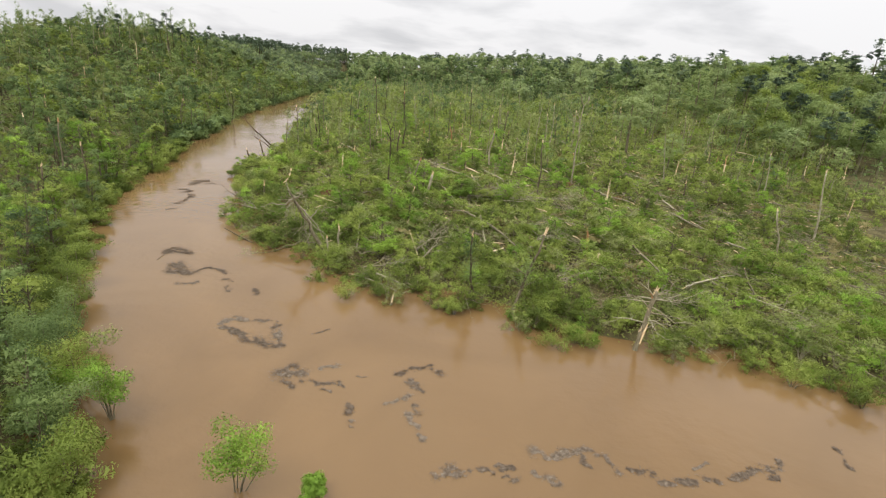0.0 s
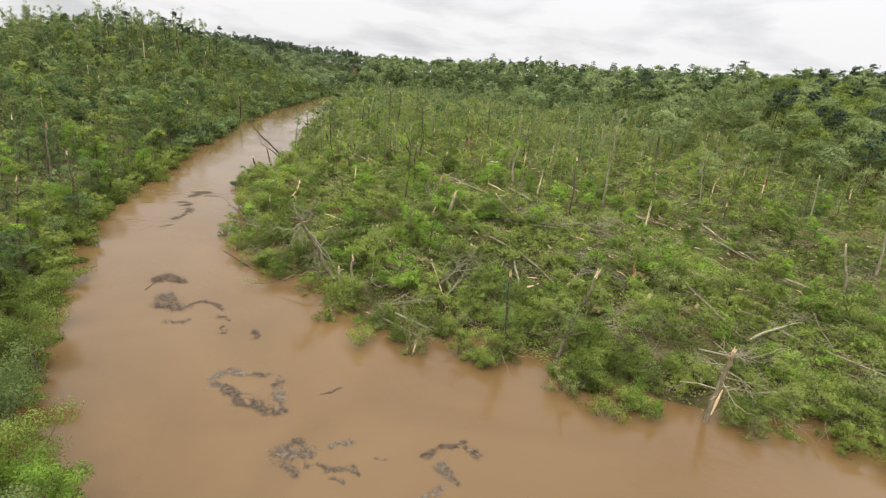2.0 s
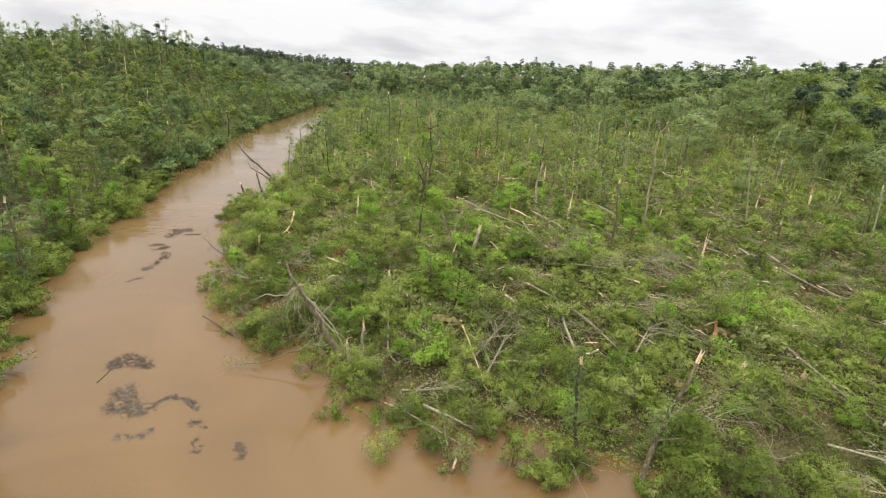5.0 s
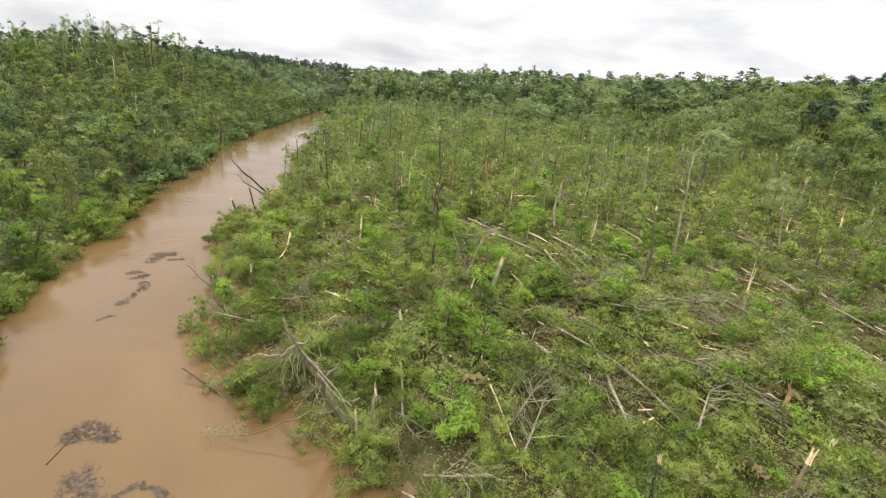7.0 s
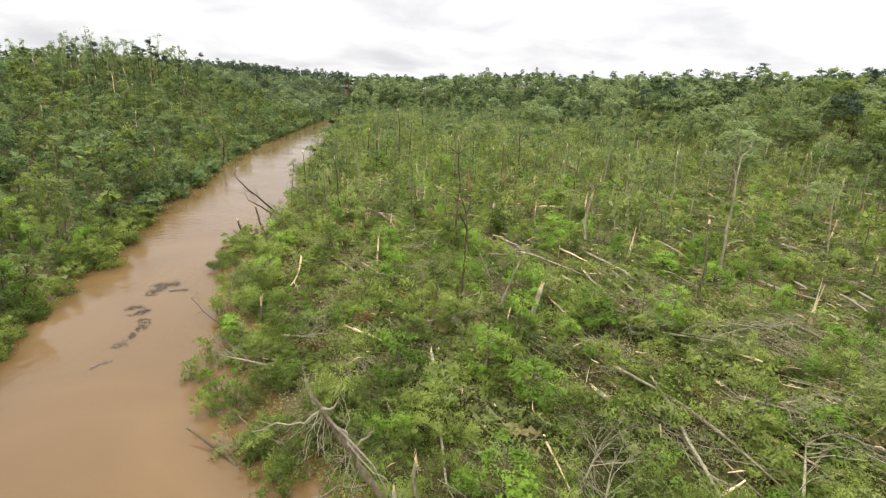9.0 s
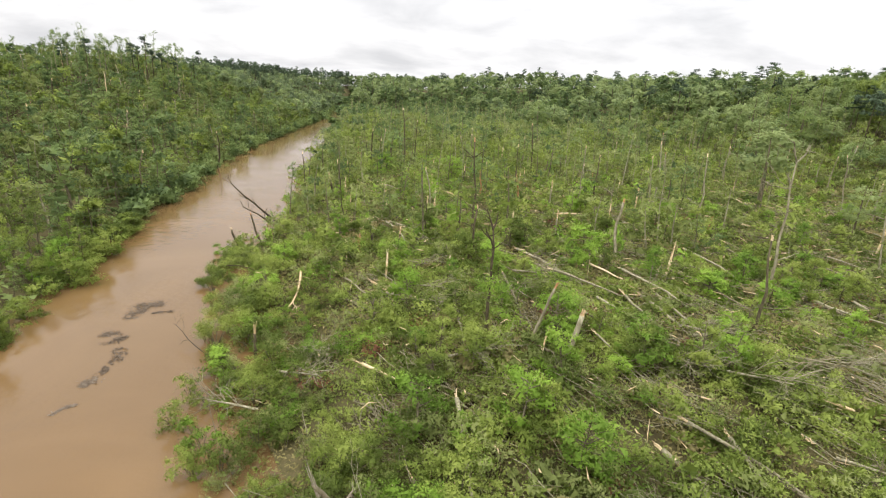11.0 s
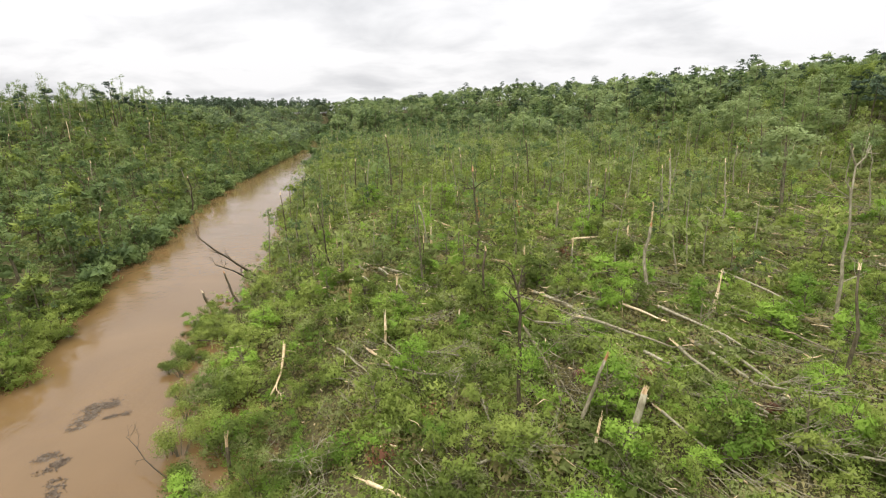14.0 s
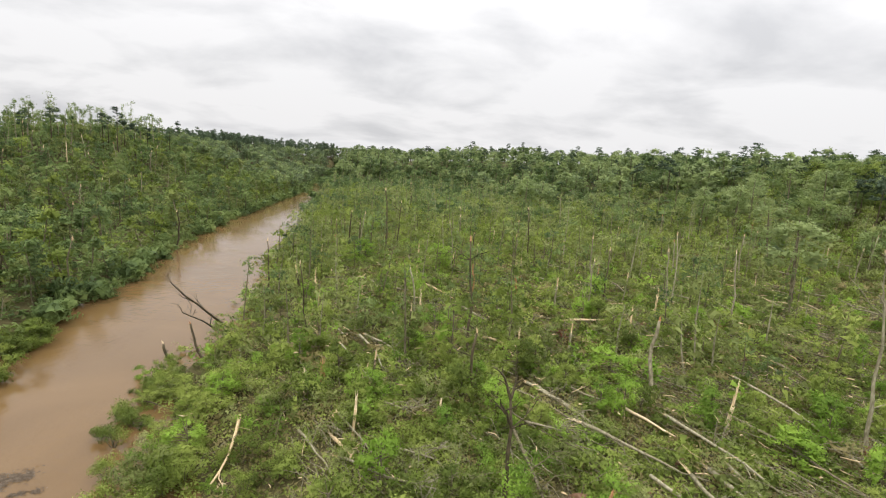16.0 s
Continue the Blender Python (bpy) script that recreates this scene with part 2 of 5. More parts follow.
def mesh_from(name, v, f, mat, smooth=False, shade=None):
    me = bpy.data.meshes.new(name)
    me.vertices.add(len(v))
    me.vertices.foreach_set("co", np.ascontiguousarray(v, dtype=np.float32).ravel())
    me.loops.add(f.size)
    me.loops.foreach_set("vertex_index", np.ascontiguousarray(f, dtype=np.int32).ravel())
    me.polygons.add(len(f))
    me.polygons.foreach_set("loop_start", np.arange(0, f.size, f.shape[1], dtype=np.int32))
    me.update(calc_edges=True)
    me.materials.append(mat)
    if smooth:
        me.polygons.foreach_set("use_smooth", np.ones(len(f), bool))
    me.validate()
    if shade is not None:
        me.polygons.foreach_set("use_smooth", np.ones(len(f), bool))
        at = me.attributes.new("custom_normal", "FLOAT_VECTOR", "POINT")
        at.data.foreach_set("vector", np.ascontiguousarray(shade, dtype=np.float32).ravel())
    return me


def part(name, mesh, parent, label=""):
    ob = new(name, mesh)
    ob.parent = parent
    return tagged(ob, label)


def stamp(v, f, places, shade=None):
    """The same arrays at many places: rows of x, y, z, scale across, scale up, turn, lean x, lean y."""
    p = np.asarray(places, float)
    n = len(p)
    c, s = np.cos(p[:, 5]), np.sin(p[:, 5])
    x = (v[None, :, 0] * c[:, None] - v[None, :, 1] * s[:, None]) * p[:, 3:4]
    y = (v[None, :, 0] * s[:, None] + v[None, :, 1] * c[:, None]) * p[:, 3:4]
    z = v[None, :, 2] * p[:, 4:5]
    x = x + z * p[:, 6:7] + p[:, 0:1]
    y = y + z * p[:, 7:8] + p[:, 1:2]
    z = z + p[:, 2:3]
    V = np.stack([x, y, z], 2).reshape(-1, 3)
    if shade is not None:
        sx = shade[None, :, 0] * c[:, None] - shade[None, :, 1] * s[:, None]
        sy = shade[None, :, 0] * s[:, None] + shade[None, :, 1] * c[:, None]
        S = np.stack([sx, sy, np.broadcast_to(shade[None, :, 2], sx.shape)], 2).reshape(-1, 3)
    F = (f[None] + (np.arange(n) * len(v))[:, None, None]).reshape(-1, f.shape[1])
    return (V, F) if shade is None else (V, F, S)


# ---------------------------------------------------------------- the plan: river and hills
RIGHT_BANK = [(400, 8), (200, 20), (80, 28), (50, 34.2), (38, 38.4), (31, 42), (27.5, 44.6), (24, 43.6), (19, 43.2), (14, 43.8), (11, 46.2), (5, 48.4), (-2, 51),
              (-11, 50.8), (-16.5, 56.8), (-22.5, 60.8), (-27.6, 66), (-32.6, 72.6), (-34.2, 78.6), (-33.4, 84), (-36.0, 88.7), (-39.0, 92.8), (-43.3, 98.5), (-45.3, 102.2), (-47.0, 106.8), (-48.4, 112), (-47.6, 127), (-55, 155), (-64, 215),
              (-78, 275), (-90.5, 345), (-99, 380), (-110, 415), (-121, 470)]
LEFT_BANK = [(-123, 470), (-118, 416), (-108, 385), (-101, 335), (-90, 228), (-78.5, 166), (-70, 135), (-64.8, 115), (-57.8, 91), (-52.8, 76), (-48.4, 65.5), (-41, 54),
             (-35.5, 43.5), (-33, 38), (-29.5, 33.5), (-23, 27), (-18, 21), (-12, 14), (-2, 7), (30, -1), (90, -9), (200, -14), (400, -20)]
RB, LB = np.array(RIGHT_BANK, float), np.array(LEFT_BANK, float)


def dist_to(line, x, y):
    best = np.full(np.shape(x), 1e9)
    for (ax, ay), (bx, by) in zip(line[:-1], line[1:]):
        dx, dy = bx - ax, by - ay
        t = np.clip(((x - ax) * dx + (y - ay) * dy) / (dx * dx + dy * dy), 0, 1)
        best = np.minimum(best, np.hypot(x - ax - t * dx, y - ay - t * dy))
    return best


RIVER = np.concatenate([RB, LB])


def in_river(x, y):
    inside = np.zeros(np.shape(x), bool)
    q = np.roll(RIVER, -1, axis=0)
    for (ax, ay), (bx, by) in zip(RIVER, q):
        cross = (ay > y) != (by > y)
        with np.errstate(divide="ignore", invalid="ignore"):
            xi = ax + (y - ay) * (bx - ax) / (by - ay if by != ay else 1e-9)
        inside ^= cross & (x < xi)
    return inside


def smooth(a, b, x):
    t = np.clip((x - a) / (b - a), 0.0, 1.0)
    return t * t * (3 - 2 * t)


def bumps(x, y, s):
    return (np.sin(x / s + 1.3 * np.sin(y / s * 0.7)) + np.sin(y / s * 1.13 + 2.1 + np.sin(x / s * 0.61)) + 0.6 * np.sin((x + y) / s * 1.9)) / 2.6


def site(x, y):
    """Ground height, distance from the right bank, from the left bank, and which land: 1 right, -1 left, 0 river."""
    x, y = np.asarray(x, float), np.asarray(y, float)
    dr, dl = dist_to(RB, x, y), dist_to(LB, x, y)
    wet = in_river(x, y)
    beyond = (y > 440) & (x > -118 - 0.12 * (y - 440))
    side = np.where(wet, 0, np.where((dr < dl) & (y <= 440) | beyond, 1, np.where((y > 440) | (dr >= dl), -1, 1)))
    right = -0.4 + 1.25 * smooth(0, 11, dr) + 0.006 * dr + 0.35 * bumps(x, y, 9.0) * smooth(2, 10, dr)
    right = right + 3.0 * smooth(5, 26, dr) * (1 - 0.75 * smooth(12, 34, x) * smooth(130, 90, y)) * smooth(330, 200, y)
    right = right + (23.0 - 11.0 * smooth(60, -170, x) + 2.0 * bumps(x, y, 70.0)) * smooth(95, 245, dr)
    right = right + 11.0 * smooth(430, 570, y) * smooth(0, 60, dr) * (1 - smooth(95, 245, dr))
    crest = 7.5 + 12.6 * smooth(150, 265, y) - 5.8 * smooth(275, 360, y)
    crest = crest - 1.6 * smooth(-150, -200, x) * smooth(330, 280, y)
    left = -0.3 + 1.4 * smooth(0, 6, dl) + (crest + 1.8 * bumps(x, y, 38.0)) * smooth(4, 88 - 36 * smooth(250, 400, y), dl) + 0.5 * bumps(x, y, 12.0) * smooth(4, 12, dl)
    bed = -0.25 - 0.35 * np.minimum(np.minimum(dr, dl), 5)
    fall = 0.022 * np.maximum(np.hypot(x, y) - 640.0, 0.0)
    z = np.where(side == 1, right - fall, np.where(side == -1, left - fall, bed))
    return z, dr, dl, side


def build_ground():
    def steps(a, b, fine, far, grow):
        mid = list(np.arange(a, b + fine, fine))
        s, lo, hi = fine, [], []
        x = a
        while x > -far:
            s *= grow
            x -= s
            lo.append(x)
        s, x = fine, mid[-1]
        while x < far:
            s *= grow
            x += s
            hi.append(x)
        return np.array(lo[::-1] + mid + hi)
    xs, ys = steps(-130, 90, 2.0, 2600, 1.12), steps(0, 190, 2.0, 3200, 1.10)
    X, Y = np.meshgrid(xs, ys)
    Z = site(X, Y)[0]
    v = np.stack([X, Y, Z], 2).reshape(-1, 3)
    nx, ny = len(xs), len(ys)
    i = (np.arange(ny - 1)[:, None] * nx + np.arange(nx - 1)[None]).ravel()
    f = np.stack([i, i + 1, i + 1 + nx, i + nx], 1)
    tagged(new("ground", mesh_from("ground", v, f, GROUND, True)), "muddy leaf-littered forest floor of the flood plain and hills", "ground", kind="structure")
    g = Geo()
    n = 24
    gx, gy = np.meshgrid(np.linspace(-700, 700, n), np.linspace(-150, 760, n))
    i = (np.arange(n - 1)[:, None] * n + np.arange(n - 1)[None]).ravel()
    g.add(np.stack([gx, gy, gx * 0], 2), np.stack([i, i + 1, i + 1 + n, i + n], 1))
    tagged(new("water", g.mesh("water", WATER)), "brown muddy floodwater filling the river bend", "river", kind="structure")


build_ground()


# ---------------------------------------------------------------- plants as templates
def lobes_of(kind, rs):
    """Trunk and limb lines, and the leaf clumps (centre, radii) of a plant about 1 unit = 1 metre."""
    limbs, lobes = [], []
    if kind == "shrub":
        h = rs.uniform(1.7, 3.2)
        for _ in range(rs.integers(5, 8)):
            a, r = rs.uniform(0, 6.28), rs.uniform(0.3, 1.9)
            end = np.array([math.cos(a) * r, math.sin(a) * r, h * rs.uniform(0.4, 1.0)])
            limbs.append(([(0, 0, -0.3), end * (0.4, 0.4, 0.55), end], (0.045, 0.03, 0.01)))
            lobes.append((end, rs.uniform(0.45, 0.95) * np.array([1, 1, 0.7])))
            for _ in range(2):
                lobes.append((end * rs.uniform(0.6, 1.0) + rs.normal(size=3) * (0.5, 0.5, 0.3), rs.uniform(0.3, 0.65) * np.array([1, 1, 0.65])))
        for _ in range(5):
            a, r = rs.uniform(0, 6.28), rs.uniform(0.5, 2.0)
            lobes.append((np.array([math.cos(a) * r, math.sin(a) * r, h * rs.uniform(0.1, 0.4)]), rs.uniform(0.5, 0.9) * np.array([1, 1, 0.6])))
    elif kind == "tuft":
        h = rs.uniform(0.5, 1.0)
        for _ in range(7):
            a, r = rs.uniform(0, 6.28), rs.uniform(0.0, 1.3)
            end = np.array([math.cos(a) * r, math.sin(a) * r, h * rs.uniform(0.3, 1.0)])
            limbs.append(([(0, 0, -0.1), end], (0.02, 0.008)))
            lobes.append((end, rs.uniform(0.35, 0.75) * np.array([1, 1, 0.45])))
    elif kind == "feathery":
        h = rs.uniform(2.4, 3.4)
        limbs.append(([(0, 0, -0.3), (0.1, 0, h * 0.5), (0, 0.1, h)], (0.06, 0.04, 0.012)))
        for _ in range(22):
            k = rs.uniform(0.25, 1.0)
            a, r = rs.uniform(0, 6.28), (1.55 - 0.9 * k) * rs.uniform(0.35, 1.0)
            end = np.array([math.cos(a) * r, math.sin(a) * r, h * k - 0.25 * r])
            limbs.append(([(0, 0, h * k * 0.8), end], (0.03, 0.008)))
            lobes.append((end, rs.uniform(0.28, 0.55) * np.array([1, 1, 0.7])))
    elif kind == "tree":
        h = rs.uniform(6.0, 8.0)
        top = np.array([rs.normal() * 0.3, rs.normal() * 0.3, h])
        limbs.append(([(0, 0, -0.5), top * 0.35 + rs.normal(size=3) * 0.1, top * 0.7, top], (0.16, 0.13, 0.08, 0.02)))
        for i in range(16):
            k = rs.uniform(0.14, 1.0)
            a, r = rs.uniform(0, 6.28), (1.9 - 1.2 * k) * rs.uniform(0.5, 1.15)
            st = top * (k - 0.1)
            end = top * k + np.array([math.cos(a) * r, math.sin(a) * r, 0.35])
            limbs.append(([st, (st + end) / 2 + (0, 0, 0.12), end], (0.05, 0.035, 0.012)))
            lobes.append((end, rs.uniform(0.65, 1.05) * np.array([1, 1, 0.7])))
    elif kind == "thin":
        h = rs.uniform(9, 13)
        top = np.array([rs.normal() * 0.5, rs.normal() * 0.5, h])
        limbs.append(([(0, 0, -0.5), top * 0.4 + rs.normal(size=3) * 0.12, top * 0.75, top], (0.17, 0.13, 0.08, 0.03)))
        for i in range(17):
            k = rs.uniform(0.28, 1.0)
            a, r = rs.uniform(0, 6.28), (1.9 - 1.2 * k) * rs.uniform(0.2, 1.2)
            st = top * (k - 0.06)
            end = top * k + np.array([math.cos(a) * r, math.sin(a) * r, 0.3])
            limbs.append(([st, end], (0.05, 0.012)))
            lobes.append((end, rs.uniform(0.4, 0.85) * np.array([1, 1, 1.25])))
    elif kind == "broad":
        h = rs.uniform(12, 16)
        top = np.array([rs.normal() * 0.5, rs.normal() * 0.5, h])
        limbs.append(([(0, 0, -1), top * 0.4, top * 0.75, top * 0.97], (0.26, 0.2, 0.12, 0.04)))
        for i in range(26):
            # lobes lie on a rounded crown from a third of the height up
            up, a = rs.uniform(-0.75, 1.0), rs.uniform(0, 6.28)
            r = 2.7 * math.sqrt(1 - up * up) * rs.uniform(0.7, 1.0)
            end = top * 0.64 + np.array([math.cos(a) * r, math.sin(a) * r, 0.27 * h * up])
            limbs.append(([top * min(0.9, 0.55 + 0.2 * up), end], (0.07, 0.02)))
            lobes.append((end, rs.uniform(1.0, 1.75) * np.array([1, 1, 0.85])))
    elif kind == "pine":
        h = rs.uniform(14, 18)
        top = np.array([rs.normal() * 0.3, rs.normal() * 0.3, h])
        limbs.append(([(0, 0, -1), top * 0.5, top], (0.22, 0.16, 0.03)))
        for i in range(20):
            k = rs.uniform(0.58, 1.0) ** 0.7
            a, r = rs.uniform(0, 6.28), (1.12 - k) * 5.0 * rs.uniform(0.3, 1.0) + 0.3
            st = top * (k - 0.03)
            end = top * k + np.array([math.cos(a) * r, math.sin(a) * r, 0.15])
            limbs.append(([st, end], (0.05, 0.015)))
            lobes.append((end, rs.uniform(0.6, 1.15) * np.array([1, 1, 0.5])))
    return limbs, lobes


def plant(kind, seed, leaves, size, sides=5, slim=0.5):
    """Returns the wood and the foliage of a plant as two Geo."""
    rs = np.random.default_rng(seed)
    limbs, lobes = lobes_of(kind, rs)
    wood, fol = Geo(), Geo(3)
    # plants that are joined into woods keep the trunk (or two stems) alone
    for pts, rad in limbs if sides > 4 else limbs[:1] if sides == 4 else limbs[:2]:
        wood.tube(pts, rad, min(sides, 5) if sides > 4 else 3, close=False)
    area = np.array([r[0] ** 2 for _, r in lobes])
    share = rs.multinomial(leaves, area / area.sum())
    mids = np.array([c for c, _ in lobes])
    heart = (mids.min(0) + mids.max(0)) / 2
    reach = (mids.max(0) - mids.min(0)) / 2 + area.max() ** 0.5
    for (c, r), n in zip(lobes, share):
        d = rs.normal(size=(n, 3))
        d /= np.linalg.norm(d, axis=1)[:, None]
        d[:, 2] = np.where(d[:, 2] < -0.35, -d[:, 2], d[:, 2])
        # one leaf spray in seven is a broad one deep inside, which gives the clump its body
        deep = rs.random(n) < 0.14
        rad = np.where(deep, rs.uniform(0.1, 0.62, n), rs.uniform(0.45, 1.12, n) + (rs.random(n) < 0.10) * rs.uniform(0, 0.45, n))[:, None]
        at = c + d * r * rad
        out = (at - heart) / reach
        fol.leaves(at, d * 0.7 + rs.normal(size=(n, 3)) * 0.7 + (0, 0, 0.25), size * np.where(deep, 2.4, 1.0), rs, slim, d * 0.55 + out * 0.8 + rs.normal(size=(n, 3)) * 0.13 + (0, 0, 0.3))
    return wood, fol


def scatter(n, x0, x1, y0, y1, seed):
    rs = np.random.default_rng(seed)
    return rs.uniform(x0, x1, n), rs.uniform(y0, y1, n), rs


def places(x, y, z, rs, s0, s1, lean=0.05, wide=1.0):
    n = len(x)
    s = rs.uniform(s0, s1, n)
    return np.stack([x, y, z, s * wide * rs.uniform(0.85, 1.15, n), s * rs.uniform(0.85, 1.15, n), rs.uniform(0, 6.28, n), rs.normal(0, lean, n), rs.normal(0, lean, n)], 1)


def stuff(name, templates, pl, leaf, bark, label, cat, wood=True):
    """Many plants joined into one object: its foliage, with the stems as a part."""
    pick = np.arange(len(pl)) % len(templates)
    FV, FF, FS, WV, WF, n, m = [], [], [], [], [], 0, 0
    for i, (wd, fol) in enumerate(templates):
        p = pl[pick == i]
        if not len(p):
            continue
        v, f, sh = stamp(*fol.arrays(), p, fol.shading())
        FV.append(v), FF.append(f + n), FS.append(sh)
        n += len(v)
        if wood:
            v, f = stamp(*wd.arrays(), p)
            WV.append(v), WF.append(f + m)
            m += len(v)
    ob = new(name, mesh_from(name, np.concatenate(FV), np.concatenate(FF), leaf, False, np.concatenate(FS)))
    tagged(ob, label, cat, kind="stuff")
    if wood:
        part("stems", mesh_from("stems", np.concatenate(WV), np.concatenate(WF), bark), ob, "thin grey-brown stems")
    return ob


def single(name, tpl_meshes, pl, label, cat, group):
    """Plants that can be told apart: an Empty with stem and foliage each, sharing meshes."""
    for i, r in enumerate(pl):
        wd, fo = tpl_meshes[i % len(tpl_meshes)]
        e = new(name)
        e.empty_display_size = 0.3
        e.matrix_basis = Matrix.Translation(r[:3]) @ Euler((r[7], -r[6], r[5])).to_matrix().to_4x4() @ Matrix.Diagonal((r[3], r[3], r[4], 1))
        part("stem", wd, e)
        part("foliage", fo, e)
        tagged(e, label, cat, group)


def build_flood_plain_plants():
    # low green cover between the shrubs
    x, y, rs = scatter(330000, -60, 110, 40, 200, 11)
    z, dr, dl, side = site(x, y)
    ok = (side == 1) & (dr > 2.5) & (rs.random(len(x)) < np.where(y < 125, 1.0, 0.4)) & (x < 20 + 0.55 * y)
    ok &= (dr > 27) | (bumps(x, y, 3.1) + 0.6 * bumps(x + 40, y, 1.3) > -0.35)
    x, y, z = x[ok], y[ok], z[ok]
    nx, ny, more = scatter(90000, -40, 45, 48, 100, 12)
    nz, dr, dl, side = site(nx, ny)
    ok = (side == 1) & (dr > 2.0) & (nx < 20 + 0.4 * ny)
    x, y, z = np.concatenate([x, nx[ok]]), np.concatenate([y, ny[ok]]), np.concatenate([z, nz[ok]])
    dry = bumps(x, y, 2.6) + 0.7 * bumps(x + 31, y, 0.9) + rs.normal(0, 0.35, len(x)) > np.where(y > 80, -0.05, 0.2)
    for some, leaf, label in ((~dry, LEAF_SHRUB, "low green weeds between broken trees"), (dry, LEAF_OLIVE, "dry brown leaf litter and torn sprays between broken trees")):
        px, py, pz = x[some], y[some], z[some]
        g = Geo(3)
        far = np.clip((py - 60) / 120, 0, 1)
        g.leaves(np.stack([px, py, pz + rs.uniform(0.1, 1.0, len(px))], 1), rs.normal(size=(len(px), 3)) * 0.6 + (0, 0, 0.8), 0.22 + 0.34 * far, rs, 0.6, rs.normal(size=(len(px), 3)) * 0.3 + (0, 0, 1))
        tagged(new("ground_cover", g.mesh("ground_cover", leaf)), label, "ground cover", kind="stuff")

    near = [(w.mesh("stem", BARK), f.mesh("foliage", LEAF_SHRUB)) for w, f in (plant("shrub", 100 + i, 2100, 0.13) for i in range(7))]
    pale = [(w.mesh("stem", BARK_GREY), f.mesh("foliage", LEAF_PALE)) for w, f in (plant("shrub", 140 + i, 2100, 0.118) for i in range(4))]
    bright = [(w.mesh("stem", BARK), f.mesh("foliage", LEAF_BRIGHT)) for w, f in (plant("shrub", 160 + i, 2100, 0.126) for i in range(4))]
    # tall bushes crowd along the water; inland, where the trees lie flat, the growth is low
    x, y, rs = scatter(2850, -50, 90, 40, 112, 21)
    z, dr, dl, side = site(x, y)
    inland = smooth(25, 40, dr)
    mound = bumps(x, y, 3.1) + 0.6 * bumps(x + 40, y, 1.3)
    ok = ((side == 1) & (dr > 0.0)) | ((side == 0) & (dr < 1.2) & (rs.random(len(x)) < 0.35) & (y < 78))
    ok &= (rs.random(len(x)) < 1.0 - 0.72 * inland) & (mound > -1.15 + 0.9 * inland)
    x, y, z, inland, mound = x[ok], y[ok], z[ok], inland[ok], mound[ok]
    pl = places(x, y, np.maximum(z, -0.3), rs, 0.5, 1.0, 0.12)
    pl[:, 3:5] *= (1.0 + 0.32 * np.clip(mound, -1, 1))[:, None] * (1.0 - 0.15 * inland)[:, None]
    pl = pl[np.argsort(dist_to(RB, pl[:, 0], pl[:, 1]) + 0.12 * np.hypot(pl[:, 0] + 12, pl[:, 1] - 56))]
    one, rest = pl[:300], pl[300:]
    which = rs.random(len(one))
    single("shrub", near, one[which < 0.72], "leafy green shrub rooted in the flooded bank", "shrub", "flood plain shrubs")
    single("shrub", pale, one[(which >= 0.72) & (which < 0.88)], "grey-green wilted shrub among broken trees", "shrub", "flood plain shrubs")
    single("shrub", bright, one[which >= 0.88], "bright spring-green shrub among broken trees", "shrub", "flood plain shrubs")
    mid = [plant("shrub", 180 + i, 600, 0.18, 3) for i in range(8)]
    which = rs.random(len(rest))
    stuff("undergrowth", mid, rest[which < 0.66], LEAF_SHRUB, BARK, "dense green undergrowth over the flattened flood plain", "undergrowth")
    stuff("undergrowth", mid, rest[(which >= 0.66) & (which < 0.85)], LEAF_PALE, BARK_GREY, "wilting grey-green undergrowth of torn branches", "undergrowth")
    stuff("undergrowth", mid, rest[which >= 0.85], LEAF_BRIGHT, BARK, "bright spring-green undergrowth", "undergrowth")
    tuft = [plant("tuft", 190 + i, 105, 0.27, 3, 0.6) for i in range(8)]
    x, y, rs = scatter(6000, -45, 95, 50, 160, 27)
    z, dr, dl, side = site(x, y)
    ok = (side == 1) & (dr > 12) & (x < 25 + 0.5 * y) & (bumps(x, y, 2.3) > -0.55)
    pl = places(x[ok], y[ok], z[ok], rs, 0.6, 1.5, 0.1)[:2300]
    which = rs.random(len(pl))
    stuff("low_growth", tuft, pl[which < 0.62], LEAF_SHRUB, BARK, "low green growth between the fallen trunks", "low growth", False)
    stuff("low_growth", tuft, pl[(which >= 0.62) & (which < 0.8)], LEAF_OLIVE, BARK, "low dry olive-brown growth between the fallen trunks", "low growth", False)
    stuff("low_growth", tuft, pl[which >= 0.8], LEAF_PALE, BARK, "low grey-green growth between the fallen trunks", "low growth", False)
    # feathery light green saplings that still stand
    fm = [(w.mesh("stem", BARK), f.mesh("foliage", LEAF_BRIGHT)) for w, f in (plant("feathery", 240 + i, 1450, 0.135) for i in range(4))]
    fs = [(w.mesh("stem", BARK), f.mesh("foliage", LEAF_SHRUB)) for w, f in (plant("feathery", 250 + i, 1450, 0.135) for i in range(4))]
    x, y, rs = scatter(420, -40, 85, 54, 135, 29)
    z, dr, dl, side = site(x, y)
    ok = (side == 1) & (dr > 7) & (x < 22 + 0.5 * y)
    pl = places(x[ok], y[ok], z[ok], rs, 0.75, 1.6, 0.08)[:190]
    spots = np.array([(0.0, 78.4, 1.5), (1.6, 107.7, 1.7), (-32.6, 156.5, 1.9), (6.8, 136.5, 1.7), (19.7, 101.7, 1.4), (-36.7, 103.0, 1.2), (17.0, 98.3, 1.6), (-6.4, 67.8, 1.5),
                      (-8.9, 59.9, 1.4), (11.7, 94.0, 1.5), (-33.2, 78.4, 1.1), (-17.8, 149.3, 1.8), (-16.4, 71.7, 1.5), (-36.2, 95.2, 1.2)])
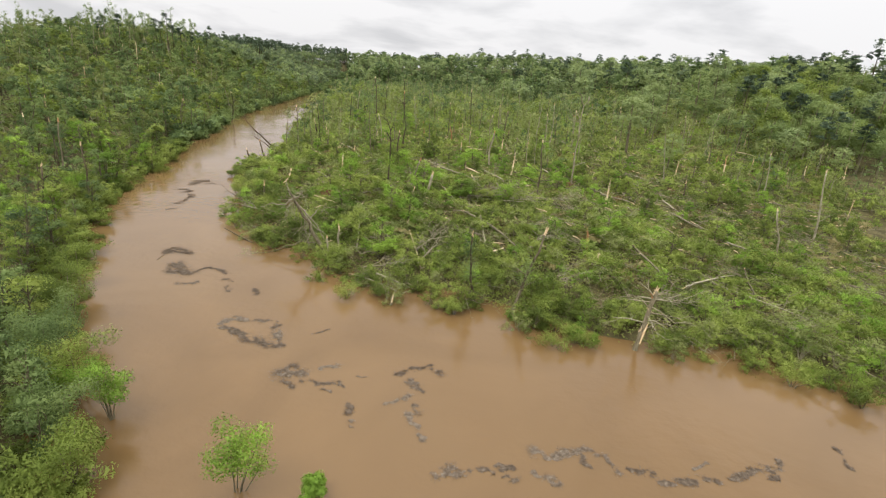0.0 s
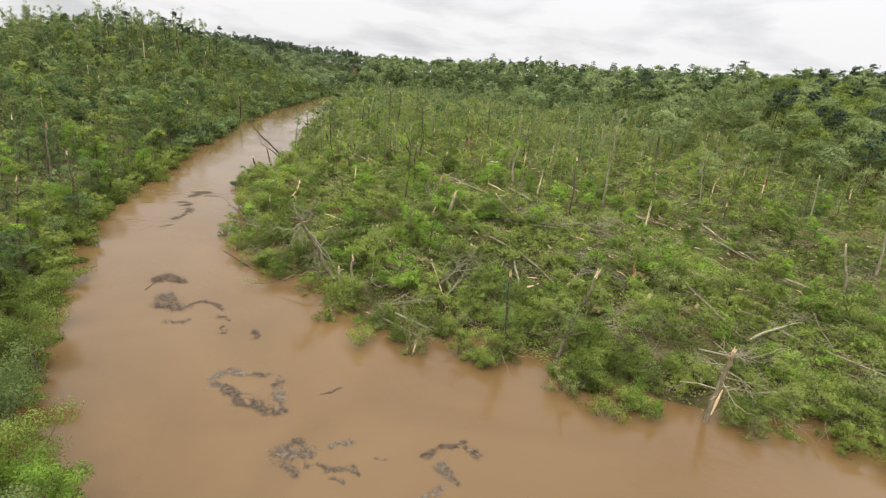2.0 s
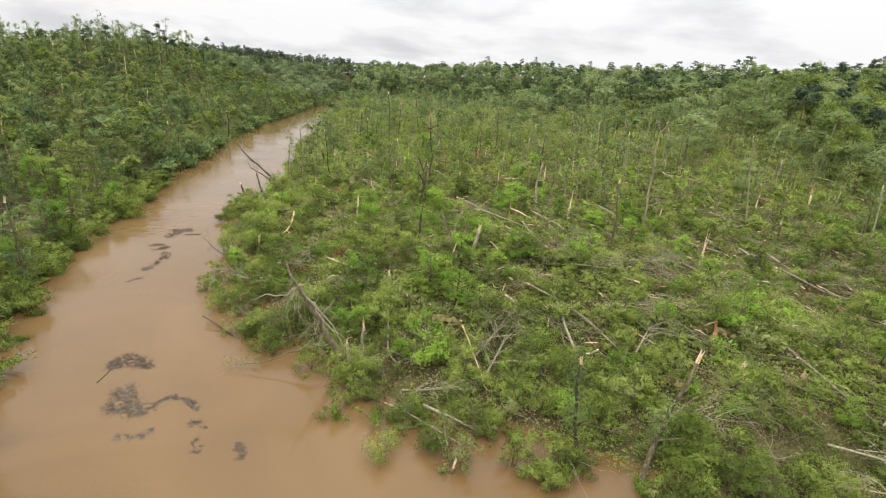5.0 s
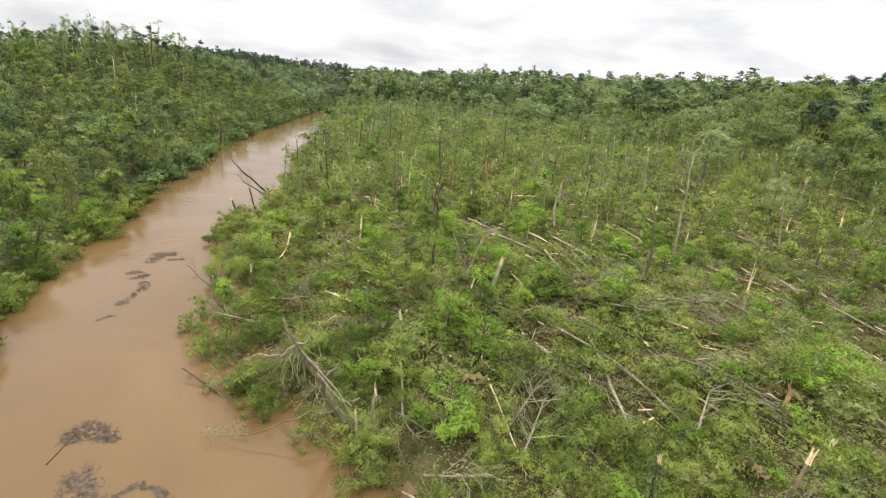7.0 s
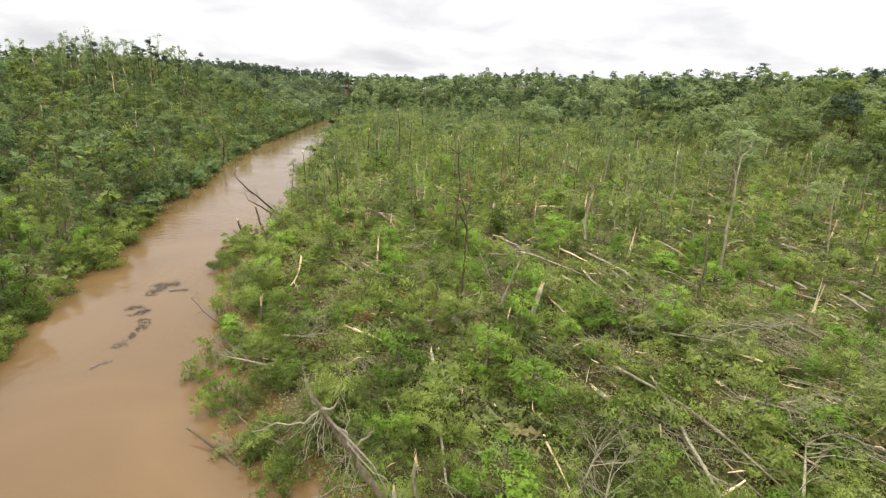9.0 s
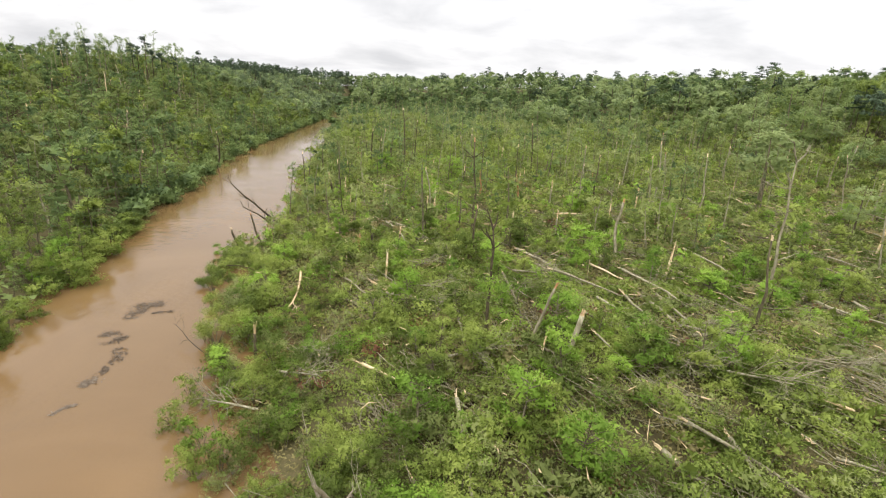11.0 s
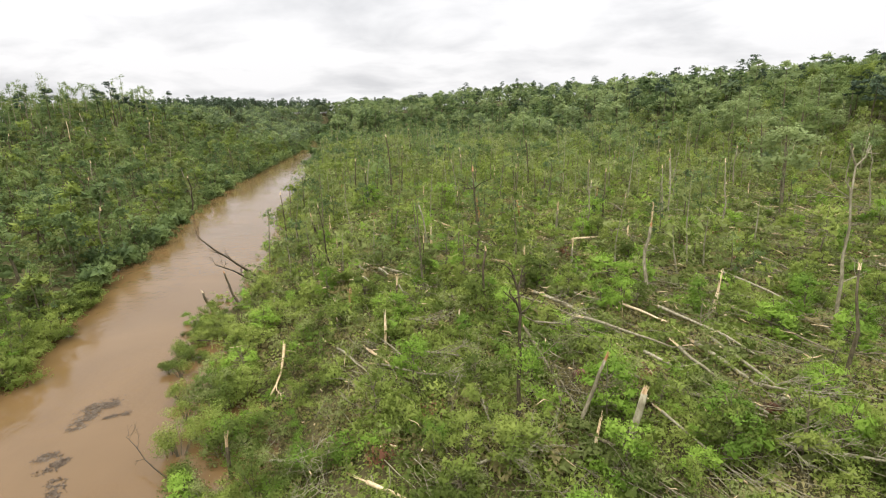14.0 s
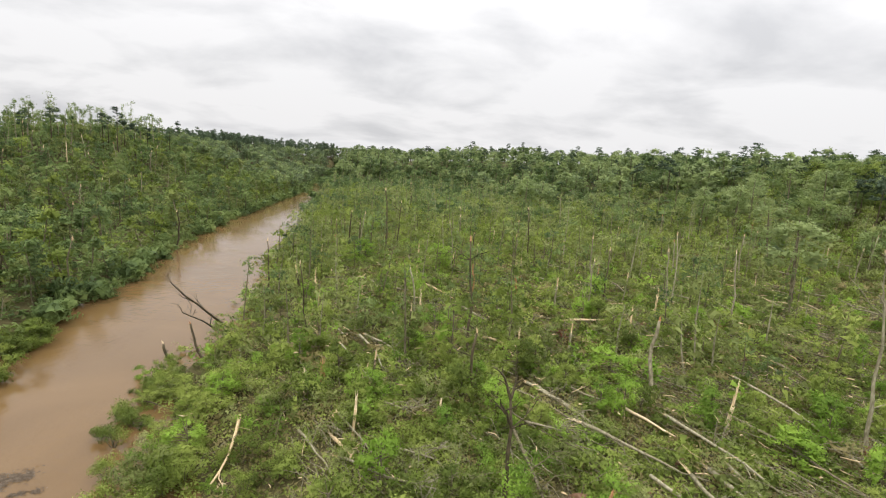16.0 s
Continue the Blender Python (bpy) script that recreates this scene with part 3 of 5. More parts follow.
    plumes = places(spots[:, 0], spots[:, 1], site(spots[:, 0], spots[:, 1])[0], rs, 1.0, 1.0, 0.05, 1.2)
    plumes[:, 3:5] *= spots[:, 2:3]
    single("young_tree", fm, plumes, "bright feathery young tree standing above the brush", "young tree", "young trees")
    single("young_tree", fm, pl[:75], "feathery light green young tree on the flood plain", "young tree", "young trees")
    single("young_tree", fs, pl[75:], "feathery green young tree among fallen trunks", "young tree", "young trees")
    far = [plant("shrub", 200 + i, 150, 0.36, 3) for i in range(8)]
    x, y, rs = scatter(5600, -80, 150, 104, 270, 23)
    z, dr, dl, side = site(x, y)
    ok = (side == 1) & (dr > 0.3) & (x < np.minimum(40 + y * 0.75, 88 + 0.34 * np.maximum(y - 165, 0))) & (rs.random(len(x)) < np.where(y < 160, 0.75, 1.0))
    pl = places(x[ok], y[ok], z[ok], rs, 0.4, 1.1, 0.1)
    which = rs.random(len(pl))
    stuff("undergrowth", far, pl[which < 0.46], LEAF_SHRUB, BARK, "dense green undergrowth farther out on the flood plain", "undergrowth", False)
    stuff("undergrowth", far, pl[(which >= 0.46) & (which < 0.88)], LEAF_PALE, BARK, "wilting grey-green undergrowth farther out", "undergrowth", False)
    stuff("undergrowth", far, pl[which >= 0.88], LEAF_BRIGHT, BARK, "bright spring-green undergrowth farther out", "undergrowth", False)
    low = [plant("shrub", 220 + i, 45, 1.0, 3, 0.7) for i in range(6)]
    x, y, rs = scatter(4200, -160, 330, 240, 560, 25)
    z, dr, dl, side = site(x, y)
    ok = (side == 1) & (dr > 0.3) & (dr < 260) & (x < 40 + y * 0.75)
    pl = places(x[ok], y[ok], z[ok], rs, 0.9, 2.0, 0.1)
    stuff("undergrowth", low, pl, LEAF_TREE, BARK, "distant green undergrowth on the valley floor", "undergrowth", False)


def build_standing_woods():
    # thin survivors on the plain
    thin = [plant("thin", 300 + i, 300, 0.28, 4) for i in range(8)]
    x, y, rs = scatter(1700, -110, 240, 105, 440, 31)
    z, dr, dl, side = site(x, y)
    ok = (side == 1) & (dr > 3) & (rs.random(len(x)) < 0.24 + 0.76 * smooth(150, 270, y + 0.5 * np.abs(x - 20))) & (x < 40 + y * 0.8)
    pl = places(x[ok], y[ok], z[ok], rs, 0.5, 1.05, 0.05)
    which = rs.random(len(pl))
    stuff("woods", thin, pl[which < 0.6], LEAF_TREE, BARK, "thin storm-stripped trees with sparse spring leaves", "woods")
    stuff("woods", thin, pl[which >= 0.6], LEAF_PALE, BARK_GREY, "thin grey storm-stripped trees with pale leaves", "woods")
    soft = [plant("feathery", 310 + i, 260, 0.16, 4) for i in range(8)]
    x, y, rs = scatter(3400, -95, 210, 108, 330, 35)
    z, dr, dl, side = site(x, y)
    ok = (side == 1) & (dr > 3) & (rs.random(len(x)) < (0.3 + 0.6 * smooth(120, 200, y + 0.4 * np.abs(x - 20))) * (0.65 + 0.7 * bumps(x, y, 11.0))) & (x < 40 + y * 0.8)
    pl = places(x[ok], y[ok], z[ok], rs, 1.2, 2.9, 0.06)
    which = rs.random(len(pl))
    stuff("young_woods", soft, pl[which < 0.25], LEAF_TREE, BARK, "soft green young trees left standing on the plain", "woods")
    stuff("young_woods", soft, pl[(which >= 0.25) & (which < 0.62)], LEAF_PALE, BARK_GREY, "pale green young trees left standing on the plain", "woods")
    stuff("young_woods", soft, pl[which >= 0.62], LEAF_SHRUB, BARK, "yellow-green young trees left standing on the plain", "woods")
    # full forest on the right hill and in the distance
    front = [plant("broad", 330 + i, 1000, 0.40, 4, 0.6) for i in range(8)]
    back = [plant("broad", 340 + i, 330, 0.74, 4, 0.7) for i in range(8)]
    x, y, rs = scatter(13000, -420, 560, 90, 900, 33)
    z, dr, dl, side = site(x, y)
    far_off = np.hypot(x, y)
    dens = np.maximum(smooth(70, 190, dr + 22 * bumps(x, y, 30.0)), smooth(430, 500, y)) * np.where(far_off > 480, 0.5, np.where(far_off > 300, 0.75, 0.55))
    ok = (side == 1) & (dr < 285) & (rs.random(len(x)) < dens) & (x < 45 + y * 0.85) & (x > -30 - 0.45 * y)
    pl = places(x[ok], y[ok], z[ok] - 0.5, rs, 0.5, 1.25, 0.03, 1.45)
    near = far_off[ok] < 280
    which = rs.random(len(pl))
    for some, tp in ((near, front), (~near, back)):
        stuff("woods", tp, pl[some & (which < 0.5)], LEAF_FAR_HAZED, BARK, "unbroken green hardwood forest on the hill", "woods")
        stuff("woods", tp, pl[some & (which >= 0.5) & (which < 0.84)], LEAF_TREE, BARK, "lighter green hardwoods on the hill", "woods")
    pine = [plant("pine", 360 + i, 330, 0.58, 4) for i in range(5)]
    stuff("woods", pine, pl[(which >= 0.84) & (dr[ok] > 150)], LEAF_PINE_HAZED, BARK_DARK, "dark pines among the hillside forest", "woods")


def forest_edge():
    """Tall unbroken forest at the foot of the right hill, close enough to show trunks and a dark interior."""
    wide = [plant("broad", 345 + i, 1500, 0.36, 4, 0.6) for i in range(5)]
    x, y, rs = scatter(900, 76, 210, 140, 285, 37)
    z, dr, dl, side = site(x, y)
    inner = x - 84 - 0.34 * np.maximum(y - 165, 0) + 0.9 * np.maximum(165 - y, 0) + 7 * bumps(x, y, 12.0)
    ok = (side == 1) & (inner > 0) & (inner < 46)
    pl = places(x[ok], y[ok], z[ok] - 0.4, rs, 0.72, 1.12, 0.03, 1.25)[:190]
    which = rs.random(len(pl))
    stuff("woods", wide, pl[which < 0.45], LEAF_TREE, BARK_GREY, "tall round-crowned hardwoods at the forest edge", "woods")
    stuff("woods", wide, pl[(which >= 0.45) & (which < 0.75)], LEAF_SHRUB, BARK, "bright green hardwoods at the forest edge", "woods")
    stuff("woods", [plant("pine", 355 + i, 520, 0.46, 4) for i in range(3)], pl[which >= 0.75], LEAF_PINE_HAZED, BARK_DARK, "dark pines at the forest edge", "woods")


def crest_trees():
    """Lone survivors that stand clear against the sky on the left crest: x, y, height, kind."""
    made = {"pine": [(w.mesh("stem", BARK_DARK), f.mesh("foliage", LEAF_PINE_HAZED)) for w, f in (plant("pine", 500 + i, 460, 0.4) for i in range(3))],
            "thin": [(w.mesh("stem", BARK_GREY), f.mesh("foliage", LEAF_TREE)) for w, f in (plant("thin", 505 + i, 620, 0.3) for i in range(3))]}
    words = {"pine": "tall dark pine with bare trunk on the hill crest", "thin": "tall thin leafy tree on the hill crest"}
    rs = np.random.default_rng(77)
    for x, y, h, kind in CREST:
        z = site(np.array([x]), np.array([y]))[0][0]
        k = h / (17.8 if kind == "pine" else 12.4)
        single("crest_tree", made[kind][rs.integers(0, 3):], np.array([[x, y, z, k, k, rs.uniform(0, 6.28), rs.normal() * 0.03, rs.normal() * 0.03]]), words[kind], "tree", "crest trees")


CREST = [
    (-157.5, 225, 16.2, "thin"), (-157.8, 232, 15.8, "thin"), (-158.8, 238, 16.2, "pine"), (-156.6, 241, 14.0, "thin"), (-157.6, 245, 15.0, "thin"), (-155.0, 250, 14.6, "thin"),
    (-152.0, 255, 17.6, "pine"), (-150.6, 256, 15.4, "pine"), (-148.9, 258, 19.6, "pine"), (-147.0, 260, 17.0, "pine"), (-144.0, 262, 19.0, "pine"), (-143.0, 265, 16.2, "thin"), (-142.8, 268, 16.4, "pine"), (-146.0, 290, 16.0, "pine"),
]


def build_left_hill():
    tm = [(w.mesh("stem", BARK), f.mesh("foliage", LEAF_TREE)) for w, f in (plant("tree", 400 + i, 1400, 0.215) for i in range(6))]
    bm = [(w.mesh("stem", BARK), f.mesh("foliage", LEAF_BRIGHT)) for w, f in (plant("tree", 420 + i, 1700, 0.2) for i in range(2))]
    x, y, rs = scatter(1500, -85, 0, 6, 110, 41)
    z, dr, dl, side = site(x, y)
    ok = (side == -1) & (dl > 0.2) & (dl < 26)
    pl = places(x[ok], y[ok], z[ok], rs, 0.45, 0.95, 0.09)
    pl = pl[:285]
    sm = [(w.mesh("stem", BARK), f.mesh("foliage", LEAF_SHRUB)) for w, f in (plant("tree", 410 + i, 1400, 0.19) for i in range(4))]
    single("bank_tree", tm, pl[:110], "young leafy green tree on the river bank", "tree", "left bank trees")
    single("bank_tree", sm, pl[110:240], "young yellow-green tree on the river bank", "tree", "left bank trees")
    single("bank_tree", bm, pl[240:], "young bright spring-green tree on the river bank", "tree", "left bank trees")
    # bushes hanging over the water's edge, and low growth up the slope
    edge = [(w.mesh("stem", BARK), f.mesh("foliage", LEAF_SHRUB)) for w, f in (plant("shrub", 440 + i, 1500, 0.18) for i in range(4))]
    x, y, rs = scatter(2600, -80, 0, 10, 120, 51)
    z, dr, dl, side = site(x, y)
    ok = ((side == -1) & (dl < 3.0)) | ((side == 0) & (dl < 0.8))
    pl = places(x[ok], y[ok], np.maximum(z[ok], -0.2), rs, 0.55, 1.15, 0.1)[:110]
    single("bank_bush", edge, pl, "green bush hanging over the flooded bank", "shrub", "left bank bushes")
    x, y, rs = scatter(5200, -140, -55, 118, 470, 53)
    z, dr, dl, side = site(x, y)
    ok = ((side == -1) & (dl < 4.0)) | ((side == 0) & (dl < 1.0))
    pl = places(x[ok], y[ok], np.maximum(z[ok], -0.2), rs, 0.8, 1.5, 0.1)[:480]
    stuff("bank_bushes", [plant("shrub", 450 + i, 160, 0.5, 3) for i in range(5)], pl, LEAF_TREE, BARK, "green bushes along the far river bank", "bushes", False)
    x, y, rs = scatter(90000, -240, -20, 10, 330, 55)
    z, dr, dl, side = site(x, y)
    ok = (side == -1) & (dl > 0.4) & (dl < 100) & (x > -75 - 0.65 * y)
    x, y, z = x[ok][:50000], y[ok][:50000], z[ok][:50000]
    g = Geo(3)
    g.leaves(np.stack([x, y, z + rs.uniform(0.1, 1.6, len(x))], 1), rs.normal(size=(len(x), 3)) * 0.6 + (0, 0, 1), 0.55 + 0.5 * np.clip(y / 250, 0, 1), rs, 0.8)
    tagged(new("ground_cover", g.mesh("ground_cover", LEAF_TREE)), "low green growth under the hillside trees", "ground cover", kind="stuff")
    mid = [plant("tree", 430 + i, 330, 0.4, 4) for i in range(8)]
    x, y, rs = scatter(9000, -290, -20, 10, 350, 43)
    z, dr, dl, side = site(x, y)
    ok = (side == -1) & (dl > 0.3) & (dl < 112) & ~((dl < 24) & (y < 105)) & (x > -75 - 0.65 * y)
    pl = places(x[ok], y[ok], z[ok], rs, 0.5, 1.3, 0.1, 1.25)[:1700]
    which = rs.random(len(pl))
    stuff("woods", mid, pl[which < 0.6], LEAF_TREE, BARK, "storm-thinned green trees covering the hillside", "woods")
    stuff("woods", mid, pl[(which >= 0.6) & (which < 0.8)], LEAF_SHRUB, BARK, "young green trees covering the hillside", "woods")
    stuff("woods", mid, pl[which >= 0.8], LEAF_PALE, BARK_GREY, "pale grey-green trees covering the hillside", "woods")
    x, y, rs = scatter(900, -60, 150, -75, 12, 61)
    z, dr, dl, side = site(x, y)
    ok = (side == -1) & (dl > 3) & (np.hypot(x, y) > 9)
    stuff("woods", mid, places(x[ok], y[ok], z[ok], rs, 0.5, 1.2, 0.1, 1.25)[:100], LEAF_TREE, BARK, "green trees on the bank behind the bend", "woods")
    # taller trees along the crest
    thin = [plant("thin", 480 + i, 300, 0.31, 4) for i in range(6)]
    x, y, rs = scatter(640, -290, -90, 150, 360, 47)
    z, dr, dl, side = site(x, y)
    ok = (side == -1) & (dl > 62) & (dl < 118)
    pl = places(x[ok], y[ok], z[ok], rs, 0.8, 1.45, 0.04)
    pl[:, 3:5] *= ((0.62 + 0.38 * smooth(190, 260, pl[:, 1])) * (1 + 0.06 * smooth(-150, -190, pl[:, 0])))[:, None]
    stuff("woods", thin, pl, LEAF_TREE, BARK_GREY, "tall thin trees standing on the crest of the hill", "woods")
    pine = [plant("pine", 490 + i, 210, 0.66, 4) for i in range(5)]
    x, y, rs = scatter(1400, -330, -100, 200, 640, 49)
    z, dr, dl, side = site(x, y)
    ok = (side == -1) & (dl > 50) & (dl < 115) & (rs.random(len(x)) < 0.10) & (y < 340) & (dl > 66)
    pl = places(x[ok], y[ok], z[ok], rs, 0.55, 0.95, 0.03)
    stuff("woods", pine, pl, LEAF_PINE_HAZED, BARK_DARK, "dark pines along the crest of the hill", "woods")
    x, y, rs = scatter(2400, -310, -128, 385, 580, 57)
    z, dr, dl, side = site(x, y)
    ok = (side == -1) & (dl > 44) & (dl < 130)
    pl = places(x[ok], y[ok], z[ok], rs, 0.66, 0.84, 0.02)[:560]
    stuff("woods", pine, pl, LEAF_PINE_HAZED, BARK_DARK, "even stand of dark pines on the far ridge", "woods")
    far = [plant("broad", 460 + i, 190, 0.95, 4) for i in range(6)]
    x, y, rs = scatter(4200, -420, -90, 320, 640, 45)
    z, dr, dl, side = site(x, y)
    ok = (side == -1) & (dl > 1) & (dl < 90)
    pl = places(x[ok], y[ok], z[ok] - 0.5, rs, 0.4, 0.75, 0.03, 1.3)[:1250]
    x, y, rs = scatter(95, -165, -92, 455, 580, 63)
    pl = np.concatenate([pl, places(x, y, np.maximum(site(x, y)[0], 0) - 0.5, rs, 0.5, 0.85, 0.03, 1.3)])
    stuff("woods", far, pl, LEAF_FAR_HAZED, BARK, "green forest on the ridge along the river", "woods")


build_flood_plain_plants()
build_standing_woods()
build_left_hill()
forest_edge()
crest_trees()


# ---------------------------------------------------------------- broken and fallen timber
def ground_at(x, y):
    return float(site(np.array([x]), np.array([y]))[0][0])


def splinters(rs, base, axis, r, length, count):
    """A torn top: long uneven shards rising from the break."""
    g = Geo()
    axis = np.asarray(axis, float) / np.linalg.norm(axis)
    u = np.cross(axis, (0.3, 0.9, 0.1))
    u /= np.linalg.norm(u)
    w = np.cross(axis, u)
    for i in range(count):
        a = i * 6.283 / count + rs.uniform(-0.4, 0.4)
        off = (u * math.cos(a) + w * math.sin(a)) * r * rs.uniform(0.25, 0.75)
        ln = length * rs.uniform(0.35, 1.0)
        tip = base + off * 1.25 + axis * ln + rs.normal(size=3) * 0.04 * ln
        lo = base + off - axis * 0.25 * length
        rr = r * rs.uniform(0.16, 0.4)
        g.tube([lo, base + off + axis * ln * 0.4, tip], (rr, rr * 0.8, 0.012), 4)
    return g


def bent_line(rs, p, q, n, bend):
    p, q = np.asarray(p, float), np.asarray(q, float)
    t = np.linspace(0, 1, n)[:, None]
    side = rs.normal(size=3)
    return p + (q - p) * t + side * np.sin(t * np.pi) * bend + rs.normal(size=(n, 3)) * bend * 0.25


def branch_geo(rs, start, way, length, r, forks=2, sides=4):
    """A bare limb that forks."""
    g = Geo()
    way = np.asarray(way, float) / np.linalg.norm(way)

    def grow(p, d, ln, rad, depth):
        q = p + d * ln
        mid = (p + q) / 2 + rs.normal(size=3) * ln * 0.07
        g.tube([p, mid, q], (rad, rad * 0.75, rad * 0.4), sides, close=False)
        if depth:
            for _ in range(rs.integers(2, 4)):
                k = rs.uniform(0.35, 1.0)
                e = d + rs.normal(size=3) * 0.55
                grow(p + (q - p) * k, e / np.linalg.norm(e), ln * rs.uniform(0.4, 0.65), rad * 0.5, depth - 1)
    grow(np.asarray(start, float), way, length, r, forks)
    return g


def crooked(pts, rs, n, amp):
    """The line through the points with n points and small bends."""
    pts = np.asarray(pts, float)
    t, k = np.linspace(0, len(pts) - 1, n), np.arange(len(pts))
    out = np.stack([np.interp(t, k, pts[:, i]) for i in range(3)], 1)
    out[1:-1] += rs.normal(size=(n - 2, 3)) * amp
    return out


def snag(base, top, r, look_, seed, pale=0.3, branches=0, tuft=0, label=None, fork=0.0):
    """A trunk snapped by the storm: bark trunk, torn pale top, stub branches, sometimes a tuft of leaves."""
    rs = np.random.default_rng(seed)
    z0 = ground_at(*base)
    e = new("broken_tree")
    e.matrix_basis = Matrix.Translation((base[0], base[1], z0))
    t = np.array([top[0] - base[0], top[1] - base[1], max(top[2] - z0, 1.0)])
    cut = t * (1 - pale)
    line = bent_line(rs, (0, 0, -0.4), cut, 7, 0.035 * np.linalg.norm(cut) * (1.0 if branches else 0.4))
    bark = {"dark": BARK_DARK, "brown": BARK, "grey": BARK_GREY, "pale": WOOD_PALE, "orange": WOOD_ORANGE}[look_]
    taper = np.linspace(1.0, 0.72 if t[2] < 8 else 0.42, 7) * rs.uniform(0.94, 1.06, 7)
    taper[0] *= 1.25
    r *= 0.78
    trunk = part("trunk", Geo().tube(line, r * taper, 9).mesh("trunk", bark, True), e)
    if pale > 0:
        wood = WOOD_ORANGE if look_ == "orange" or rs.random() < 0.1 else WOOD_PALE
        part("splintered_top", splinters(rs, line[-1], t, r * 0.72, max(np.linalg.norm(t) * pale, 0.5), 8).mesh("splintered_top", wood), trunk, "pale freshly torn wood")
    for i in range(branches):
        k = rs.uniform(0.35, 1.0)
        p = line[min(int(k * 6), 6)]
        a = rs.uniform(0, 6.28)
        d = np.array([math.cos(a), math.sin(a), rs.uniform(0.1, 0.9)])
        part("branch", branch_geo(rs, p, d, rs.uniform(0.10, 0.24) * np.linalg.norm(t), r * 0.3, 1).mesh("branch", bark), e)
    if fork:
        for sgn, k in ((-1, 5), (1, 6), (-1, 6)):
            w = np.array([sgn * rs.uniform(0.2, 0.55), rs.normal() * 0.2, 1.0])
            part("fork", branch_geo(rs, line[k], w, fork * rs.uniform(0.7, 1.1), r * 0.55, 1, 5).mesh("fork", bark), e)
    for i in range(tuft):
        c = line[min(3 + i, 6)] + rs.normal(size=3) * 0.3
        n = 260
        d = rs.normal(size=(n, 3))
        g = Geo(3)
        g.leaves(c + d * (0.5, 0.5, 0.75), d + rs.normal(size=(n, 3)) * 0.5, 0.2, rs, 0.55, d + (0, 0, 0.5))
        part("foliage", g.mesh("foliage", LEAF_TREE if tuft > 1 else LEAF_BRIGHT), e, "remaining tuft of green leaves")
    tagged(e, label or {"dark": "dark wet snapped tree trunk standing in undergrowth", "brown": "brown snapped tree trunk with a torn top",
                        "grey": "bare grey storm-broken tree standing in undergrowth", "pale": "bark-stripped pale tree stump with splintered top",
                        "orange": "split orange-brown tree stump with splintered top"}[look_], "broken tree", "snapped trees")
    return e


def fallen(p, q, r, seed, look_="grey", torn=True, branches=4, z=None):
    """A felled trunk lying in the brush with broken limbs and a torn butt."""
    rs = np.random.default_rng(seed)
    z0, z1 = (ground_at(*p), ground_at(*q)) if z is None else z
    e = new("fallen_tree")
    e.matrix_basis = Matrix.Translation((p[0], p[1], z0))
    lift0, lift1 = rs.uniform(0.6, 1.6), rs.uniform(0.5, 1.2)
    d = np.array([q[0] - p[0], q[1] - p[1], z1 - z0])
    a, b = np.array([0, 0, lift0 if z is None else 0.0]), d + (0, 0, lift1 if z is None else 0.0)
    line = bent_line(rs, a, b, 6, 0.02 * np.linalg.norm(d))
    bark = {"dark": BARK_DARK, "brown": BARK, "grey": BARK_GREY, "pale": WOOD_PALE}[look_]
    r *= 0.72
    trunk = part("trunk", Geo().tube(line, r * np.linspace(1.0, 0.45, 6), 8).mesh("trunk", bark, True), e)
    axis = line[1] - line[0]
    axis /= np.linalg.norm(axis)
    if torn:
        part("torn_butt", splinters(rs, line[0], -axis, r * 0.8, rs.uniform(0.6, 1.6), 5).mesh("torn_butt", WOOD_PALE), trunk, "pale torn wood at the break")
    for i in range(branches):
        k = rs.integers(2, 6)
        w = axis * 0.9 + rs.normal(size=3) * 0.6 + (0, 0, 0.35)
        part("branch", branch_geo(rs, line[k], w, rs.uniform(0.12, 0.3) * np.linalg.norm(d), r * 0.33, 2).mesh("branch", bark), e)
    tagged(e, {"dark": "dark wet fallen trunk lying in the brush", "brown": "brown fallen trunk with broken limbs in the brush",
               "grey": "grey fallen trunk with bare limbs lying in the brush", "pale": "pale split trunk slab leaning on the brush"}[look_], "fallen tree", "fallen trees")
    return e


def root_plate(x, y, r, seed):
    """Upturned roots holding red clay."""
    rs = np.random.default_rng(seed)
    e = new("root_plate")
    z = ground_at(x, y)
    e.matrix_basis = pose(x, y, z + r * 0.45, rs.uniform(-30, 30), rs.uniform(-25, 25), rs.uniform(0, 360))
    g = Geo()
    n = 12
    prof = [(-0.25, 0.2), (-0.2, 0.75), (-0.02, 1.0), (0.16, 0.8), (0.25, 0.25)]
    pts = np.array([[(math.cos(j * 6.283 / n) * k * r * (0.7 + 0.5 * rs.random()), (o + rs.normal() * 0.09) * r, math.sin(j * 6.283 / n) * k * r * (0.6 + 0.6 * rs.random())) for j in range(n)] for o, k in prof])
    f = [(i * n + j, i * n + (j + 1) % n, (i + 1) * n + (j + 1) % n, (i + 1) * n + j) for i in range(4) for j in range(n)]
    f += [(b, b + j, b + j + 1, b + j + 2) for b in (0, 4 * n) for j in range(1, n - 2, 2)]
    part("clay_clod", g.add(pts, f).mesh("clay_clod", CLAY), e)
    for i in range(11):
        a = rs.uniform(0, 6.28)
        d = np.array([math.cos(a), rs.uniform(-0.6, 0.6), math.sin(a)])
        part("root", branch_geo(rs, d * r * 0.7, d, r * rs.uniform(0.4, 0.8), 0.045, 1, 4).mesh("root", BARK), e)
    tagged(e, "upturned root plate caked with red clay", "root plate", "root plates")


